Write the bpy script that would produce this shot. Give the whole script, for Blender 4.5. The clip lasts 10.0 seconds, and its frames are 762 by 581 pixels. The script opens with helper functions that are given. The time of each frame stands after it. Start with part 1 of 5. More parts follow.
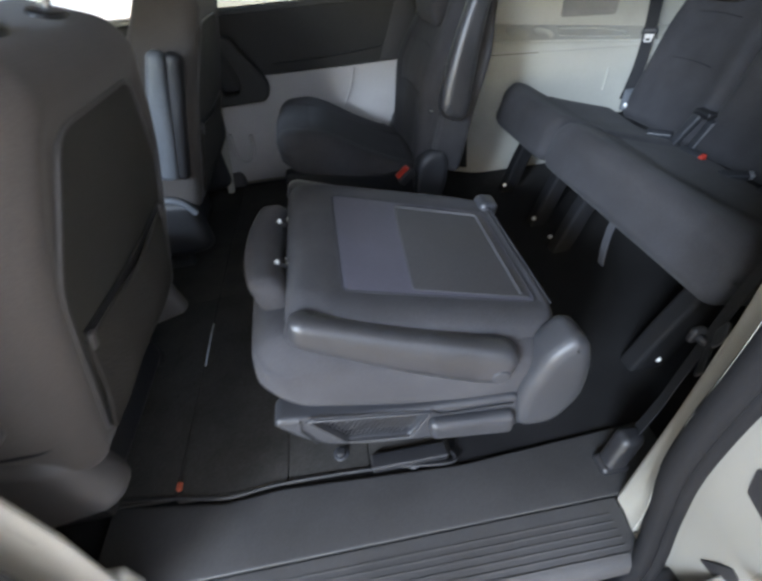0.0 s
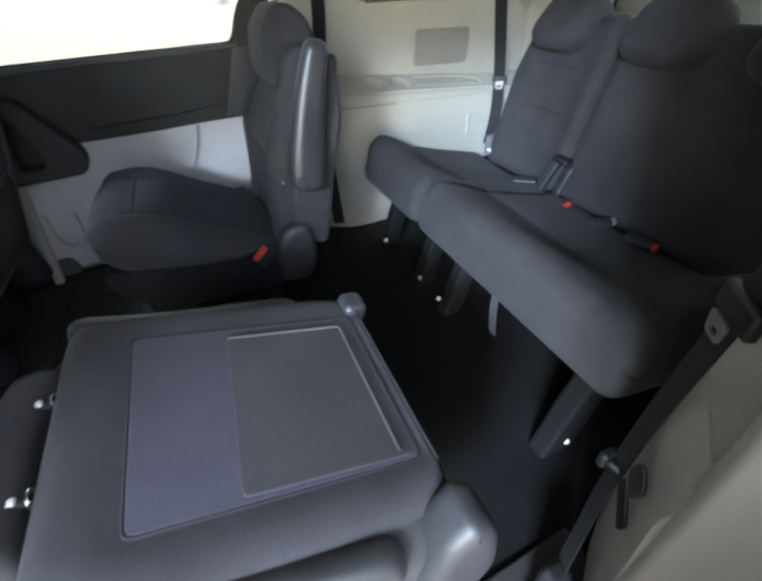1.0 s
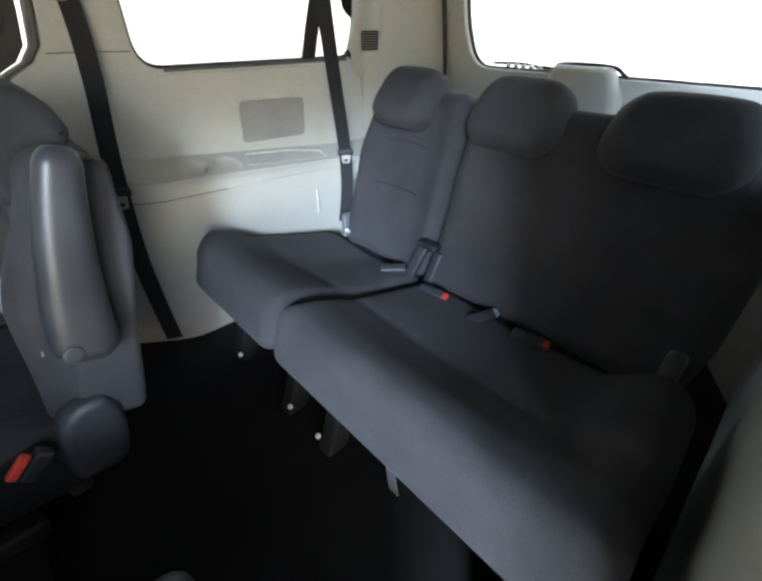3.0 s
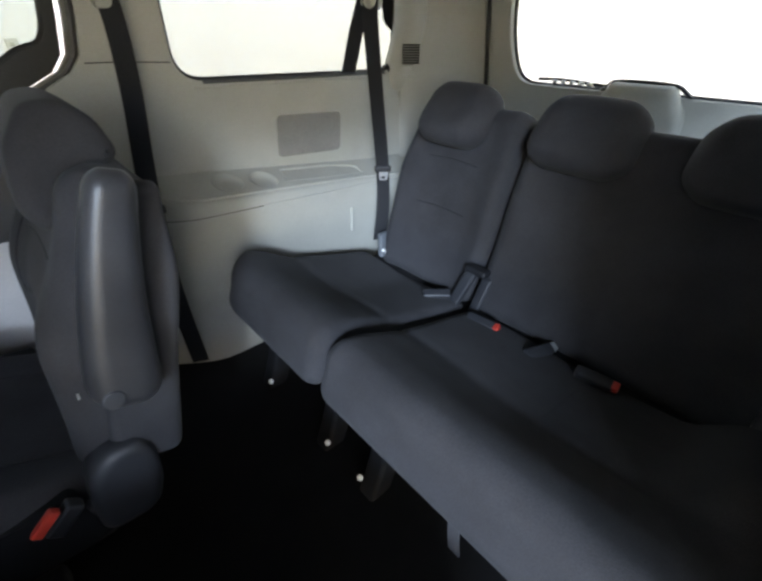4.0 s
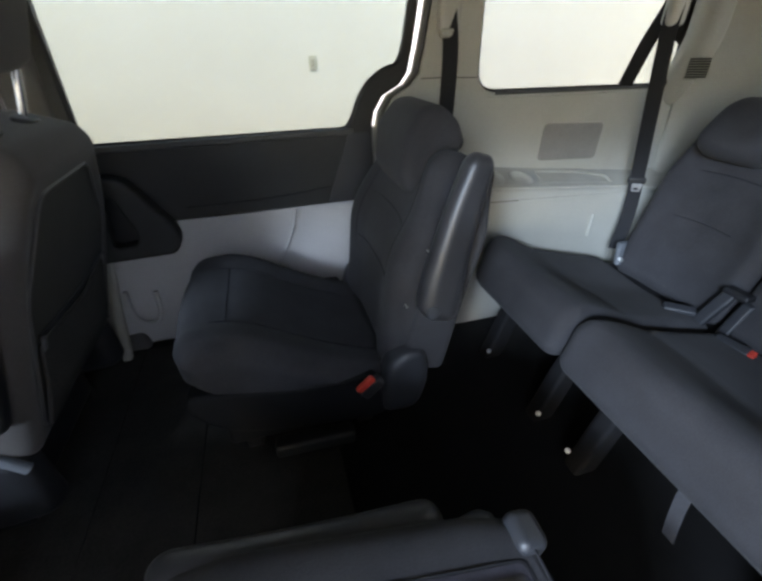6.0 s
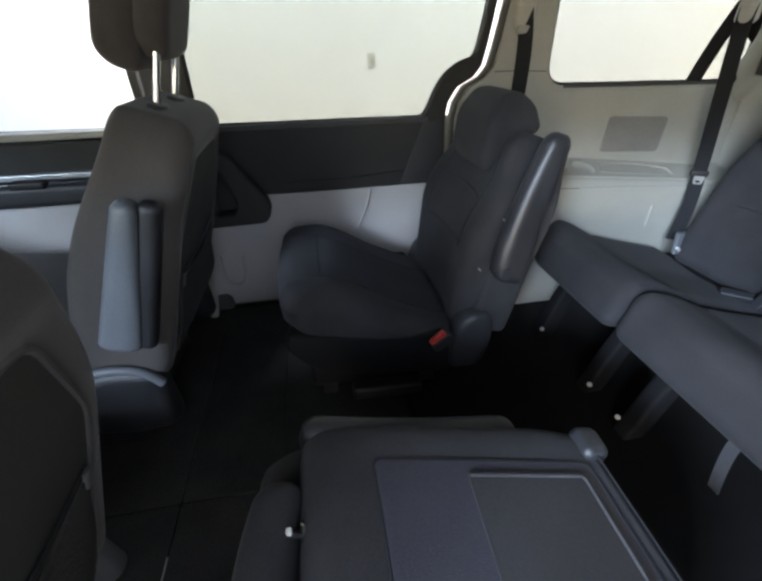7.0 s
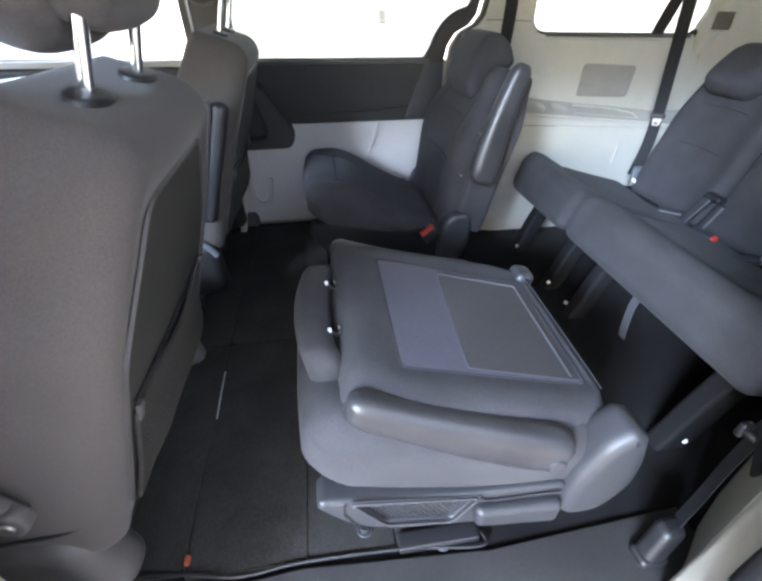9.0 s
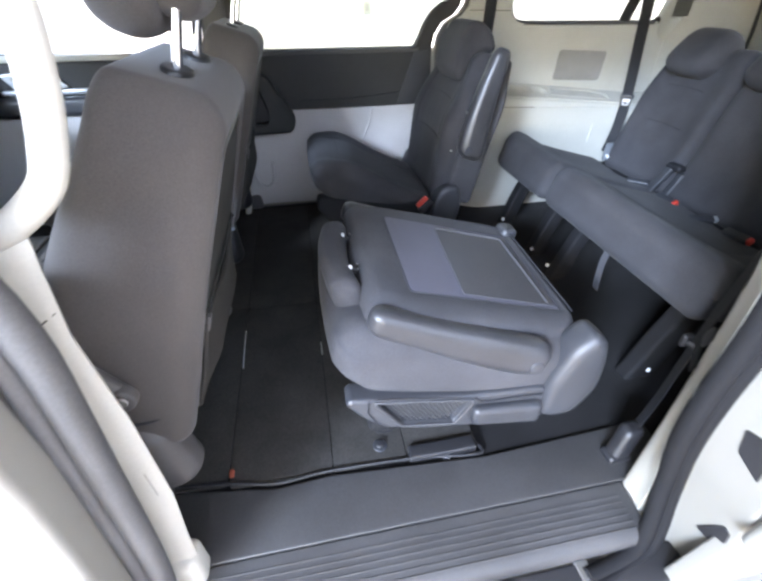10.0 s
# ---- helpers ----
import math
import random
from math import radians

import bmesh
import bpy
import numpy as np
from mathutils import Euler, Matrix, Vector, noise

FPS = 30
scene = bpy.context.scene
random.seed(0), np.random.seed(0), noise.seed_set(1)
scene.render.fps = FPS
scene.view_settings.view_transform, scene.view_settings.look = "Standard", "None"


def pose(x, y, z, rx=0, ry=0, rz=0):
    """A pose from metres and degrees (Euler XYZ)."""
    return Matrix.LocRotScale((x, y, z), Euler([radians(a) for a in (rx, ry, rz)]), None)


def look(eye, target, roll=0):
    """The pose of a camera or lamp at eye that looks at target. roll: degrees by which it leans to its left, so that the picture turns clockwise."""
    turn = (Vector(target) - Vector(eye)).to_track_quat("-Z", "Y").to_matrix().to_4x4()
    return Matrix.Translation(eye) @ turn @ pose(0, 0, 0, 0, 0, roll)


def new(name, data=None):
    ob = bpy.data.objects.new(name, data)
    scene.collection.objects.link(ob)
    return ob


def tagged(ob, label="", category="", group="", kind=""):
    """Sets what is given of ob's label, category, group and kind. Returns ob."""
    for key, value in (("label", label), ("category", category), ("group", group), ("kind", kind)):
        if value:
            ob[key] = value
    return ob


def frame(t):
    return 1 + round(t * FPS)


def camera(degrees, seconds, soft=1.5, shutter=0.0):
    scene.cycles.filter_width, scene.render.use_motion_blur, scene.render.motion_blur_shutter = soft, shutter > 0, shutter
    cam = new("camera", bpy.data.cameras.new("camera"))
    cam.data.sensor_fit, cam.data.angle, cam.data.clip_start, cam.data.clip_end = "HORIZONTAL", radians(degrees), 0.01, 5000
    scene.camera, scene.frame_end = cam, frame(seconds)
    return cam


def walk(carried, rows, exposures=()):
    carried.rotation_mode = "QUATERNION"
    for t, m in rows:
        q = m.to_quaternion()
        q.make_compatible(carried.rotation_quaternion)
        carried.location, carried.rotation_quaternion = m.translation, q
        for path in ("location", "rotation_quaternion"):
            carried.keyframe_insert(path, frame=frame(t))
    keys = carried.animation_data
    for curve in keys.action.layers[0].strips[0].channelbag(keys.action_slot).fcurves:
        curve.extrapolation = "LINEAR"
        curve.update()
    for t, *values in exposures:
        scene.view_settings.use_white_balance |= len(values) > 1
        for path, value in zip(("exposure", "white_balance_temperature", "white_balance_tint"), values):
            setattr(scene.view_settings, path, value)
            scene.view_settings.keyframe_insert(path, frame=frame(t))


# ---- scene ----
cam = camera(87.1, 10.0, soft=2.8, shutter=0.3)
PATH = [
    (0, (0.114, 0.141, 0.863), (0.253, 1.645, -0.448), -5.8),
    (0.5, (0.233, 0.268, 0.867), (0.575, 1.763, -0.416), -5.3),
    (1, (0.295, 0.374, 0.881), (0.866, 1.828, -0.368), -4.0),
    (1.5, (0.348, 0.464, 0.895), (1.145, 1.83, -0.329), -3.1),
    (2, (0.423, 0.54, 0.9), (1.378, 1.816, -0.308), -1.9),
    (2.5, (0.488, 0.602, 0.909), (1.579, 1.805, -0.258), -1.1),
    (3.8, (0.523, 0.776, 0.916), (1.672, 1.994, -0.177), -0.2),
    (4, (0.495, 0.802, 0.913), (1.631, 2.037, -0.175), 0.5),
    (4.5, (0.459, 0.811, 0.92), (1.435, 2.189, -0.152), -0.8),
    (5, (0.388, 0.811, 0.925), (1.177, 2.313, -0.134), -1.3),
    (5.5, (0.309, 0.782, 0.931), (0.923, 2.372, -0.115), -1.1),
    (6, (0.204, 0.724, 0.942), (0.647, 2.367, -0.109), -1.5),
    (7.3, (0.044, 0.554, 0.925), (0.31, 2.234, -0.127), -1.1),
    (7.5, (0.035, 0.527, 0.916), (0.303, 2.201, -0.145), -0.9),
    (8, (0.016, 0.429, 0.913), (0.302, 2.072, -0.19), 0.7),
    (8.5, (0.019, 0.308, 0.91), (0.292, 1.924, -0.237), 1.0),
    (9, (0.001, 0.209, 0.907), (0.25, 1.809, -0.266), 0.3),
    (9.5, (-0.017, 0.162, 0.897), (0.168, 1.739, -0.32), -1.7),
    (10, (-0.07, 0.036, 0.91), (0.225, 1.613, -0.284), -0.4),
]
EXPOSURES = [
    (0.0, 4.40, 9900, 17),
    (0.5, 4.72, 9600, 15.5),
    (1.0, 4.90, 9500, 15),
    (2.0, 4.92, 9500, 15),
    (2.7, 5.06, 9500, 16.5),
    (4.0, 4.41, 9500, 17),
    (5.0, 4.27, 9500, 17),
    (5.5, 4.18, 9500, 17),
    (7.5, 4.22, 9500, 17),
    (8.2, 4.49, 9500, 17),
    (9.0, 5.14, 9100, 19.5),
    (10.0, 5.33, 9100, 20.5),
]
WALKROWS = [(t, look(eye, target, roll)) for t, eye, target, roll in PATH]
walk(cam, WALKROWS, EXPOSURES)

# ---- world, sun and exposure ----
world = bpy.data.worlds.new("sky")
scene.world = world
world.use_nodes = True
wn, wl = world.node_tree.nodes, world.node_tree.links
sky = wn.new("ShaderNodeTexSky")
sky.sky_type = "NISHITA"
sky.sun_disc = False
sky.sun_elevation, sky.sun_rotation = radians(52), radians(220)
sky.air_density, sky.dust_density, sky.ozone_density = 1.0, 0.3, 2.0
wl.new(sky.outputs[0], wn["Background"].inputs[0])
wn["Background"].inputs[1].default_value = 0.085
sun_data = bpy.data.lights.new("sun", "SUN")
sun_data.energy, sun_data.angle, sun_data.color = 0.35, radians(4), (1.0, 0.96, 0.9)
sun = new("sun", sun_data)
SUN_FROM = Vector((math.cos(radians(52)) * math.sin(radians(220)), math.cos(radians(52)) * math.cos(radians(220)), math.sin(radians(52))))
sun.matrix_basis = look(SUN_FROM * 20, (0, 0, 0))
# added area lamp for sky light, beyond the corner between the two added walls
sky_lamp_data = bpy.data.lights.new("added_sky_lamp", "AREA")
sky_lamp_data.shape, sky_lamp_data.size, sky_lamp_data.size_y = "RECTANGLE", 2.6, 1.2
sky_lamp_data.energy, sky_lamp_data.color = 150.0, (0.36, 0.60, 1.0)
sky_lamp = new("added_sky_lamp", sky_lamp_data)
sky_lamp.matrix_basis = look((-5.90, -6.00, 4.20), (0.9, 0.9, 0.5))


# ---- materials ----
def material(name, color, rough=0.5, metal=0.0, coarse=(6.0, 0.12), fine=(300.0, 0.1), bump=(500.0, 0.15), spec=0.5, sheen=0.0, weave=0.0, coat=0.0, stain=None):
    """A surface with variation at two scales and fine relief, in metres."""
    m = bpy.data.materials.new(name)
    m.use_nodes = True
    n, l = m.node_tree.nodes, m.node_tree.links
    b = n["Principled BSDF"]
    tc = n.new("ShaderNodeTexCoord")
    where = tc.outputs["Object"]
    info = n.new("ShaderNodeObjectInfo")
    c1 = n.new("ShaderNodeTexNoise")
    c1.inputs["Scale"].default_value, c1.inputs["Detail"].default_value, c1.inputs["Roughness"].default_value = coarse[0], 5, 0.6
    c2 = n.new("ShaderNodeTexNoise")
    c2.inputs["Scale"].default_value, c2.inputs["Detail"].default_value = fine[0], 2
    l.new(where, c1.inputs["Vector"]), l.new(where, c2.inputs["Vector"])

    def lerp(socket, amount):
        r = n.new("ShaderNodeMapRange")
        r.inputs["From Min"].default_value, r.inputs["From Max"].default_value = 0.3, 0.7
        r.inputs["To Min"].default_value, r.inputs["To Max"].default_value = 1 - amount, 1 + amount
        l.new(socket, r.inputs["Value"])
        return r.outputs["Result"]

    mul = n.new("ShaderNodeMath")
    mul.operation = "MULTIPLY"
    l.new(lerp(c1.outputs["Fac"], coarse[1]), mul.inputs[0]), l.new(lerp(c2.outputs["Fac"], fine[1]), mul.inputs[1])
    tone = n.new("ShaderNodeMath")
    tone.operation = "MULTIPLY"
    l.new(mul.outputs[0], tone.inputs[0])
    tone.inputs[1].default_value = 1.0
    vec = n.new("ShaderNodeVectorMath")
    vec.operation = "SCALE"
    vec.inputs[0].default_value = color
    l.new(tone.outputs[0], vec.inputs["Scale"])
    col = vec.outputs[0]
    if stain:
        # soiled patches of a second colour
        s = n.new("ShaderNodeTexNoise")
        s.inputs["Scale"].default_value, s.inputs["Detail"].default_value, s.inputs["Roughness"].default_value = stain[1], 6, 0.65
        l.new(where, s.inputs["Vector"])
        ramp = n.new("ShaderNodeMapRange")
        ramp.inputs["From Min"].default_value, ramp.inputs["From Max"].default_value = stain[2], stain[2] + 0.18
        ramp.inputs["To Max"].default_value = stain[3]
        l.new(s.outputs["Fac"], ramp.inputs["Value"])
        mix = n.new("ShaderNodeMix")
        mix.data_type = "RGBA"
        l.new(ramp.outputs["Result"], mix.inputs["Factor"])
        l.new(col, mix.inputs["A"])
        mix.inputs["B"].default_value = (*stain[0], 1)
        col = mix.outputs["Result"]
    l.new(col, b.inputs["Base Color"])
    rr = n.new("ShaderNodeMapRange")
    rr.inputs["From Min"].default_value, rr.inputs["From Max"].default_value = 0.3, 0.7
    rr.inputs["To Min"].default_value, rr.inputs["To Max"].default_value = max(0.02, rough - 0.06), min(1, rough + 0.06)
    l.new(c1.outputs["Fac"], rr.inputs["Value"])
    l.new(rr.outputs["Result"], b.inputs["Roughness"])
    b.inputs["Metallic"].default_value = metal
    b.inputs["Specular IOR Level"].default_value = spec
    b.inputs["Coat Weight"].default_value = coat
    if sheen:
        b.inputs["Sheen Weight"].default_value, b.inputs["Sheen Roughness"].default_value = sheen, 0.5
    if bump[1]:
        bn = n.new("ShaderNodeBump")
        bn.inputs["Strength"].default_value, bn.inputs["Distance"].default_value = bump[1], 0.001
        if weave:
            v = n.new("ShaderNodeTexVoronoi")
            v.inputs["Scale"].default_value = weave
            l.new(where, v.inputs["Vector"])
            l.new(v.outputs["Distance"], bn.inputs["Height"])
        else:
            h = n.new("ShaderNodeTexNoise")
            h.inputs["Scale"].default_value, h.inputs["Detail"].default_value = bump[0], 3
            l.new(where, h.inputs["Vector"])
            l.new(h.outputs["Fac"], bn.inputs["Height"])
        l.new(bn.outputs["Normal"], b.inputs["Normal"])
    return m


def glass(name, tint):
    m = bpy.data.materials.new(name)
    m.use_nodes = True
    n, l = m.node_tree.nodes, m.node_tree.links
    n.remove(n["Principled BSDF"])
    tr, gl, mx, fr = n.new("ShaderNodeBsdfTransparent"), n.new("ShaderNodeBsdfGlossy"), n.new("ShaderNodeMixShader"), n.new("ShaderNodeFresnel")
    tr.inputs[0].default_value = (*tint, 1)
    gl.inputs["Roughness"].default_value = 0.02
    fr.inputs["IOR"].default_value = 1.06
    l.new(fr.outputs[0], mx.inputs[0]), l.new(tr.outputs[0], mx.inputs[1]), l.new(gl.outputs[0], mx.inputs[2])
    l.new(mx.outputs[0], n["Material Output"].inputs["Surface"])
    return m


M_CLOTH = material("charcoal_cloth", (0.0396, 0.0387, 0.0421), 0.9, coarse=(6, 0.26), fine=(420, 0.14), bump=(1, 0.3), spec=0.15, sheen=0.04, weave=520)
M_CLOTH_FRONT = material("brown_grey_cloth", (0.0650, 0.0565, 0.0525), 0.9, coarse=(4, 0.14), fine=(420, 0.12), bump=(1, 0.25), spec=0.2, sheen=0.12, weave=520)
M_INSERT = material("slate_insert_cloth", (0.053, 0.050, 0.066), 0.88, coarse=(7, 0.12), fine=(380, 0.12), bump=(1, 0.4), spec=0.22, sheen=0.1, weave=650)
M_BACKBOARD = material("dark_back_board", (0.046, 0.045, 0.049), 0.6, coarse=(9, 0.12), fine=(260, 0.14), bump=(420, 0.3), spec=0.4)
M_PANEL = material("olive_black_back_panel", (0.036, 0.035, 0.032), 0.7, coarse=(9, 0.14), fine=(300, 0.16), bump=(420, 0.3), spec=0.3)
M_POCKET = material("slack_pocket_cloth", (0.037, 0.034, 0.031), 0.92, coarse=(8, 0.22), fine=(360, 0.18), bump=(1, 0.8), spec=0.2, weave=240)
M_SEAM = material("seam_thread", (0.015, 0.015, 0.018), 0.9, bump=(900, 0.2))
M_PLASTIC = material("charcoal_plastic", (0.029, 0.0305, 0.035), 0.46, coarse=(8, 0.14), fine=(350, 0.08), bump=(900, 0.22), spec=0.5)
M_PLASTIC_SOFT = material("satin_arm_vinyl", (0.028, 0.028, 0.031), 0.40, coarse=(10, 0.2), fine=(300, 0.1), bump=(700, 0.2), spec=0.5)
M_BROWN = material("brown_grey_plastic", (0.064, 0.060, 0.060), 0.55, coarse=(8, 0.14), fine=(350, 0.08), bump=(900, 0.25))
M_BLACK = material("black_plastic", (0.013, 0.013, 0.015), 0.5, coarse=(8, 0.2), fine=(300, 0.1), bump=(700, 0.2))
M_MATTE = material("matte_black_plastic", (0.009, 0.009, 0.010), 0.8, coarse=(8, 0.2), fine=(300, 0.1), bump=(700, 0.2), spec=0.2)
M_DOORBLACK = material("soft_black_door_vinyl", (0.030, 0.030, 0.030), 0.62, coarse=(6, 0.15), fine=(300, 0.12), bump=(650, 0.35), spec=0.35)
M_GREY = material("warm_grey_trim", (0.385, 0.376, 0.335), 0.55, coarse=(4, 0.07), fine=(260, 0.04), bump=(800, 0.25), spec=0.35, stain=((0.30, 0.28, 0.25), 5.0, 0.58, 0.35))
M_LILAC = material("pale_door_trim", (0.44, 0.42, 0.41), 0.6, coarse=(4, 0.07), fine=(260, 0.04), bump=(800, 0.25), spec=0.3, stain=((0.34, 0.31, 0.30), 4.0, 0.56, 0.35))
M_CREAM = material("cream_pillar_trim", (0.45, 0.43, 0.38), 0.5, coarse=(5, 0.05), fine=(240, 0.03), bump=(800, 0.15), spec=0.4, stain=((0.35, 0.32, 0.28), 6.0, 0.62, 0.3))
M_GRILLE = material("speaker_mesh", (0.24, 0.23, 0.215), 0.7, coarse=(8, 0.08), fine=(700, 0.3), bump=(1, 0.9), weave=420, spec=0.3)
M_CARPET = material("dark_carpet", (0.0095, 0.009, 0.0095), 1.0, coarse=(7, 0.35), fine=(500, 0.5), bump=(900, 1.0), spec=0.1, sheen=0.06, stain=((0.018, 0.016, 0.014), 9.0, 0.6, 0.4))
M_LID = material("floor_lid_carpet", (0.035, 0.0325, 0.030), 0.95, coarse=(7, 0.3), fine=(450, 0.4), bump=(800, 0.8), spec=0.15, stain=((0.052, 0.046, 0.040), 10.0, 0.6, 0.4))
M_SILLMAT = material("entry_vinyl", (0.0347, 0.0336, 0.0342), 0.55, coarse=(5, 0.2), fine=(300, 0.16), bump=(500, 0.35), stain=((0.052, 0.049, 0.046), 12.0, 0.58, 0.35))
M_RUBBER = material("weatherstrip_rubber", (0.068, 0.067, 0.068), 0.6, coarse=(10, 0.18), fine=(280, 0.12), bump=(500, 0.3))
M_PAINT = material("pale_champagne_paint", (0.192, 0.184, 0.166), 0.35, coarse=(3, 0.04), fine=(500, 0.03), bump=(60, 0.02), coat=0.25, stain=((0.125, 0.118, 0.103), 7.0, 0.6, 0.4))
M_SEAL = material("black_door_rubber", (0.0085, 0.0085, 0.0095), 0.85, coarse=(10, 0.18), fine=(280, 0.12), bump=(500, 0.3), spec=0.15)
M_CHROME = material("chrome", (0.75, 0.76, 0.78), 0.14, metal=1.0, coarse=(20, 0.05), fine=(300, 0.04), bump=(300, 0.02))
M_STEEL = material("zinc_steel", (0.55, 0.55, 0.54), 0.35, metal=1.0, coarse=(30, 0.15), fine=(300, 0.1), bump=(300, 0.1))
M_LATCH = material("worn_latch_steel", (0.42, 0.43, 0.44), 0.40, metal=0.85, coarse=(30, 0.2), fine=(300, 0.12), bump=(300, 0.1))
M_WHITE = material("white_nylon", (0.78, 0.78, 0.76), 0.4, coarse=(30, 0.05), fine=(300, 0.03), bump=(300, 0.05))
M_RED = material("red_buckle_plastic", (0.54, 0.045, 0.03), 0.35, coarse=(30, 0.08), fine=(300, 0.04), bump=(300, 0.05))
M_ORANGE = material("orange_tab", (0.32, 0.06, 0.03), 0.6, coarse=(30, 0.15), fine=(300, 0.1))
M_BELT = material("black_webbing", (0.014, 0.0145, 0.017), 0.75, coarse=(12, 0.12), fine=(500, 0.3), bump=(1, 0.7), weave=600, spec=0.3)
M_STRAP = material("grey_strap_webbing", (0.062, 0.062, 0.068), 0.8, coarse=(12, 0.12), fine=(500, 0.3), bump=(1, 0.7), weave=600, spec=0.3)
M_SILVER = material("silver_trim_paint", (0.52, 0.55, 0.57), 0.32, metal=0.6, coarse=(12, 0.05), fine=(300, 0.03), bump=(300, 0.02))
M_ARMGREY = material("light_slate_arm_vinyl", (0.105, 0.116, 0.128), 0.5, coarse=(10, 0.1), fine=(300, 0.08), bump=(600, 0.25))
M_HEADLINER = material("grey_headliner", (0.27, 0.26, 0.24), 0.95, coarse=(4, 0.06), fine=(400, 0.1), bump=(700, 0.3), spec=0.1)
M_WALL = material("white_wall_plaster", (0.80, 0.80, 0.79), 0.85, coarse=(0.7, 0.03), fine=(14, 0.012), bump=(9, 0.03), spec=0.2, stain=((0.73, 0.73, 0.715), 1.3, 0.6, 0.35))
M_OUTLET = material("outlet_plate", (0.55, 0.55, 0.50), 0.5)
M_CONCRETE = material("pale_concrete", (0.30, 0.275, 0.24), 0.9, coarse=(0.8, 0.12), fine=(20, 0.1), bump=(90, 0.3), spec=0.2, stain=((0.22, 0.20, 0.18), 1.6, 0.58, 0.5))
M_GLASS = glass("green_tinted_glass", (0.53, 0.565, 0.535))
M_GLASS_DARK = glass("quarter_glass", (0.545, 0.57, 0.545))
M_GLASS_REAR = glass("tailgate_glass", (0.90, 0.91, 0.87))
M_GLASS_CLEAR = glass("clear_glass", (0.95, 0.97, 0.96))
M_DEFROST = material("defroster_line", (0.25, 0.20, 0.15), 0.6)


# ---- building helpers ----
def link(name, bm, mat, smooth=True):
    me = bpy.data.meshes.new(name)
    bmesh.ops.recalc_face_normals(bm, faces=bm.faces)
    bm.to_mesh(me)
    bm.free()
    me.materials.append(mat)
    if smooth:
        me.polygons.foreach_set("use_smooth", [True] * len(me.polygons))
        me.set_sharp_from_angle(angle=radians(55))
    return new(name, me)


def thing(name, at, label, category, group="", kind=""):
    """An empty at the base of a thing, whose parts are placed in the world."""
    ob = new(name)
    ob.location = at
    ob.empty_display_size = 0.05
    return tagged(ob, label, category, group, kind)


def part(name, bm, mat, parent, label="", smooth=True):
    """Links a bmesh, in world coordinates, as one mesh under a thing or a part."""
    ob = link(name, bm, mat, smooth)
    ob.parent = parent
    top = parent
    while top.parent:
        top = top.parent
    if parent is top:
        ob.matrix_parent_inverse = Matrix.Translation(-Vector(top.location))
    return tagged(ob, label) if label else ob


def solid(name, bm, mat, label, category, group="", kind="", smooth=True):
    return tagged(link(name, bm, mat, smooth), label, category, group, kind)


def soft_box(c, h, r, step=0.025, f=None, bm=None, arc=4):
    """A box of half sizes h round c with rounded edges r, meshed finely and bent by f (local point -> local point)."""
    bm = bm or bmesh.new()
    r = min(r, *[0.999 * v for v in h])
    axes = []
    for v in h:
        k = max(1, int(round(2 * (v - r) / step)))
        inner = [-(v - r) + 2 * (v - r) * i / k for i in range(k + 1)]
        lo = [-(v - r) - r * math.tan(radians(45) * (1 - i / arc)) for i in range(arc)]
        axes.append(lo + inner + [-q for q in reversed(lo)])
    seen = {}

    def vert(p):
        key = tuple(round(q, 6) for q in p)
        if key not in seen:
            p = Vector(p)
            q = Vector([max(-(h[i] - r), min(h[i] - r, p[i])) for i in range(3)])
            d = p - q
            s = q + r * d.normalized() if d.length > 1e-9 else q
            s = f(s) if f else s
            seen[key] = bm.verts.new(Vector(c) + s)
        return seen[key]

    for ax in range(3):
        u, w = (ax + 1) % 3, (ax + 2) % 3
        for side in (-1, 1):
            for i in range(len(axes[u]) - 1):
                for j in range(len(axes[w]) - 1):
                    quad = []
                    for a, b in ((i, j), (i + 1, j), (i + 1, j + 1), (i, j + 1)):
                        p = [0, 0, 0]
                        p[ax], p[u], p[w] = side * h[ax], axes[u][a], axes[w][b]
                        quad.append(vert(p))
                    bm.faces.new(quad if side > 0 else quad[::-1])
    return bm


def tube(points, r, n=8, bm=None, closed=False, taper=None):
    """A round bar along points."""
    bm = bm or bmesh.new()
    pts = [Vector(p) for p in points]
    rings, m = [], len(pts)
    up = None
    for i, p in enumerate(pts):
        a = pts[(i - 1) % m] if closed or i else p
        b = pts[(i + 1) % m] if closed or i < m - 1 else p
        d = (b - a).normalized()
        if up is None:
            up = Vector((0, 0, 1)) if abs(d.z) < 0.9 else Vector((1, 0, 0))
        side = d.cross(up).normalized()
        up = side.cross(d).normalized()
        rr = r * (taper[i] if taper else 1)
        rings.append([bm.verts.new(p + rr * (math.cos(2 * math.pi * k / n) * side + math.sin(2 * math.pi * k / n) * up)) for k in range(n)])
    for i in range(m if closed else m - 1):
        a, b = rings[i], rings[(i + 1) % m]
        for k in range(n):
            bm.faces.new((a[k], a[(k + 1) % n], b[(k + 1) % n], b[k]))
    if not closed:
        bm.faces.new(rings[0][::-1]), bm.faces.new(rings[-1])
    return bm


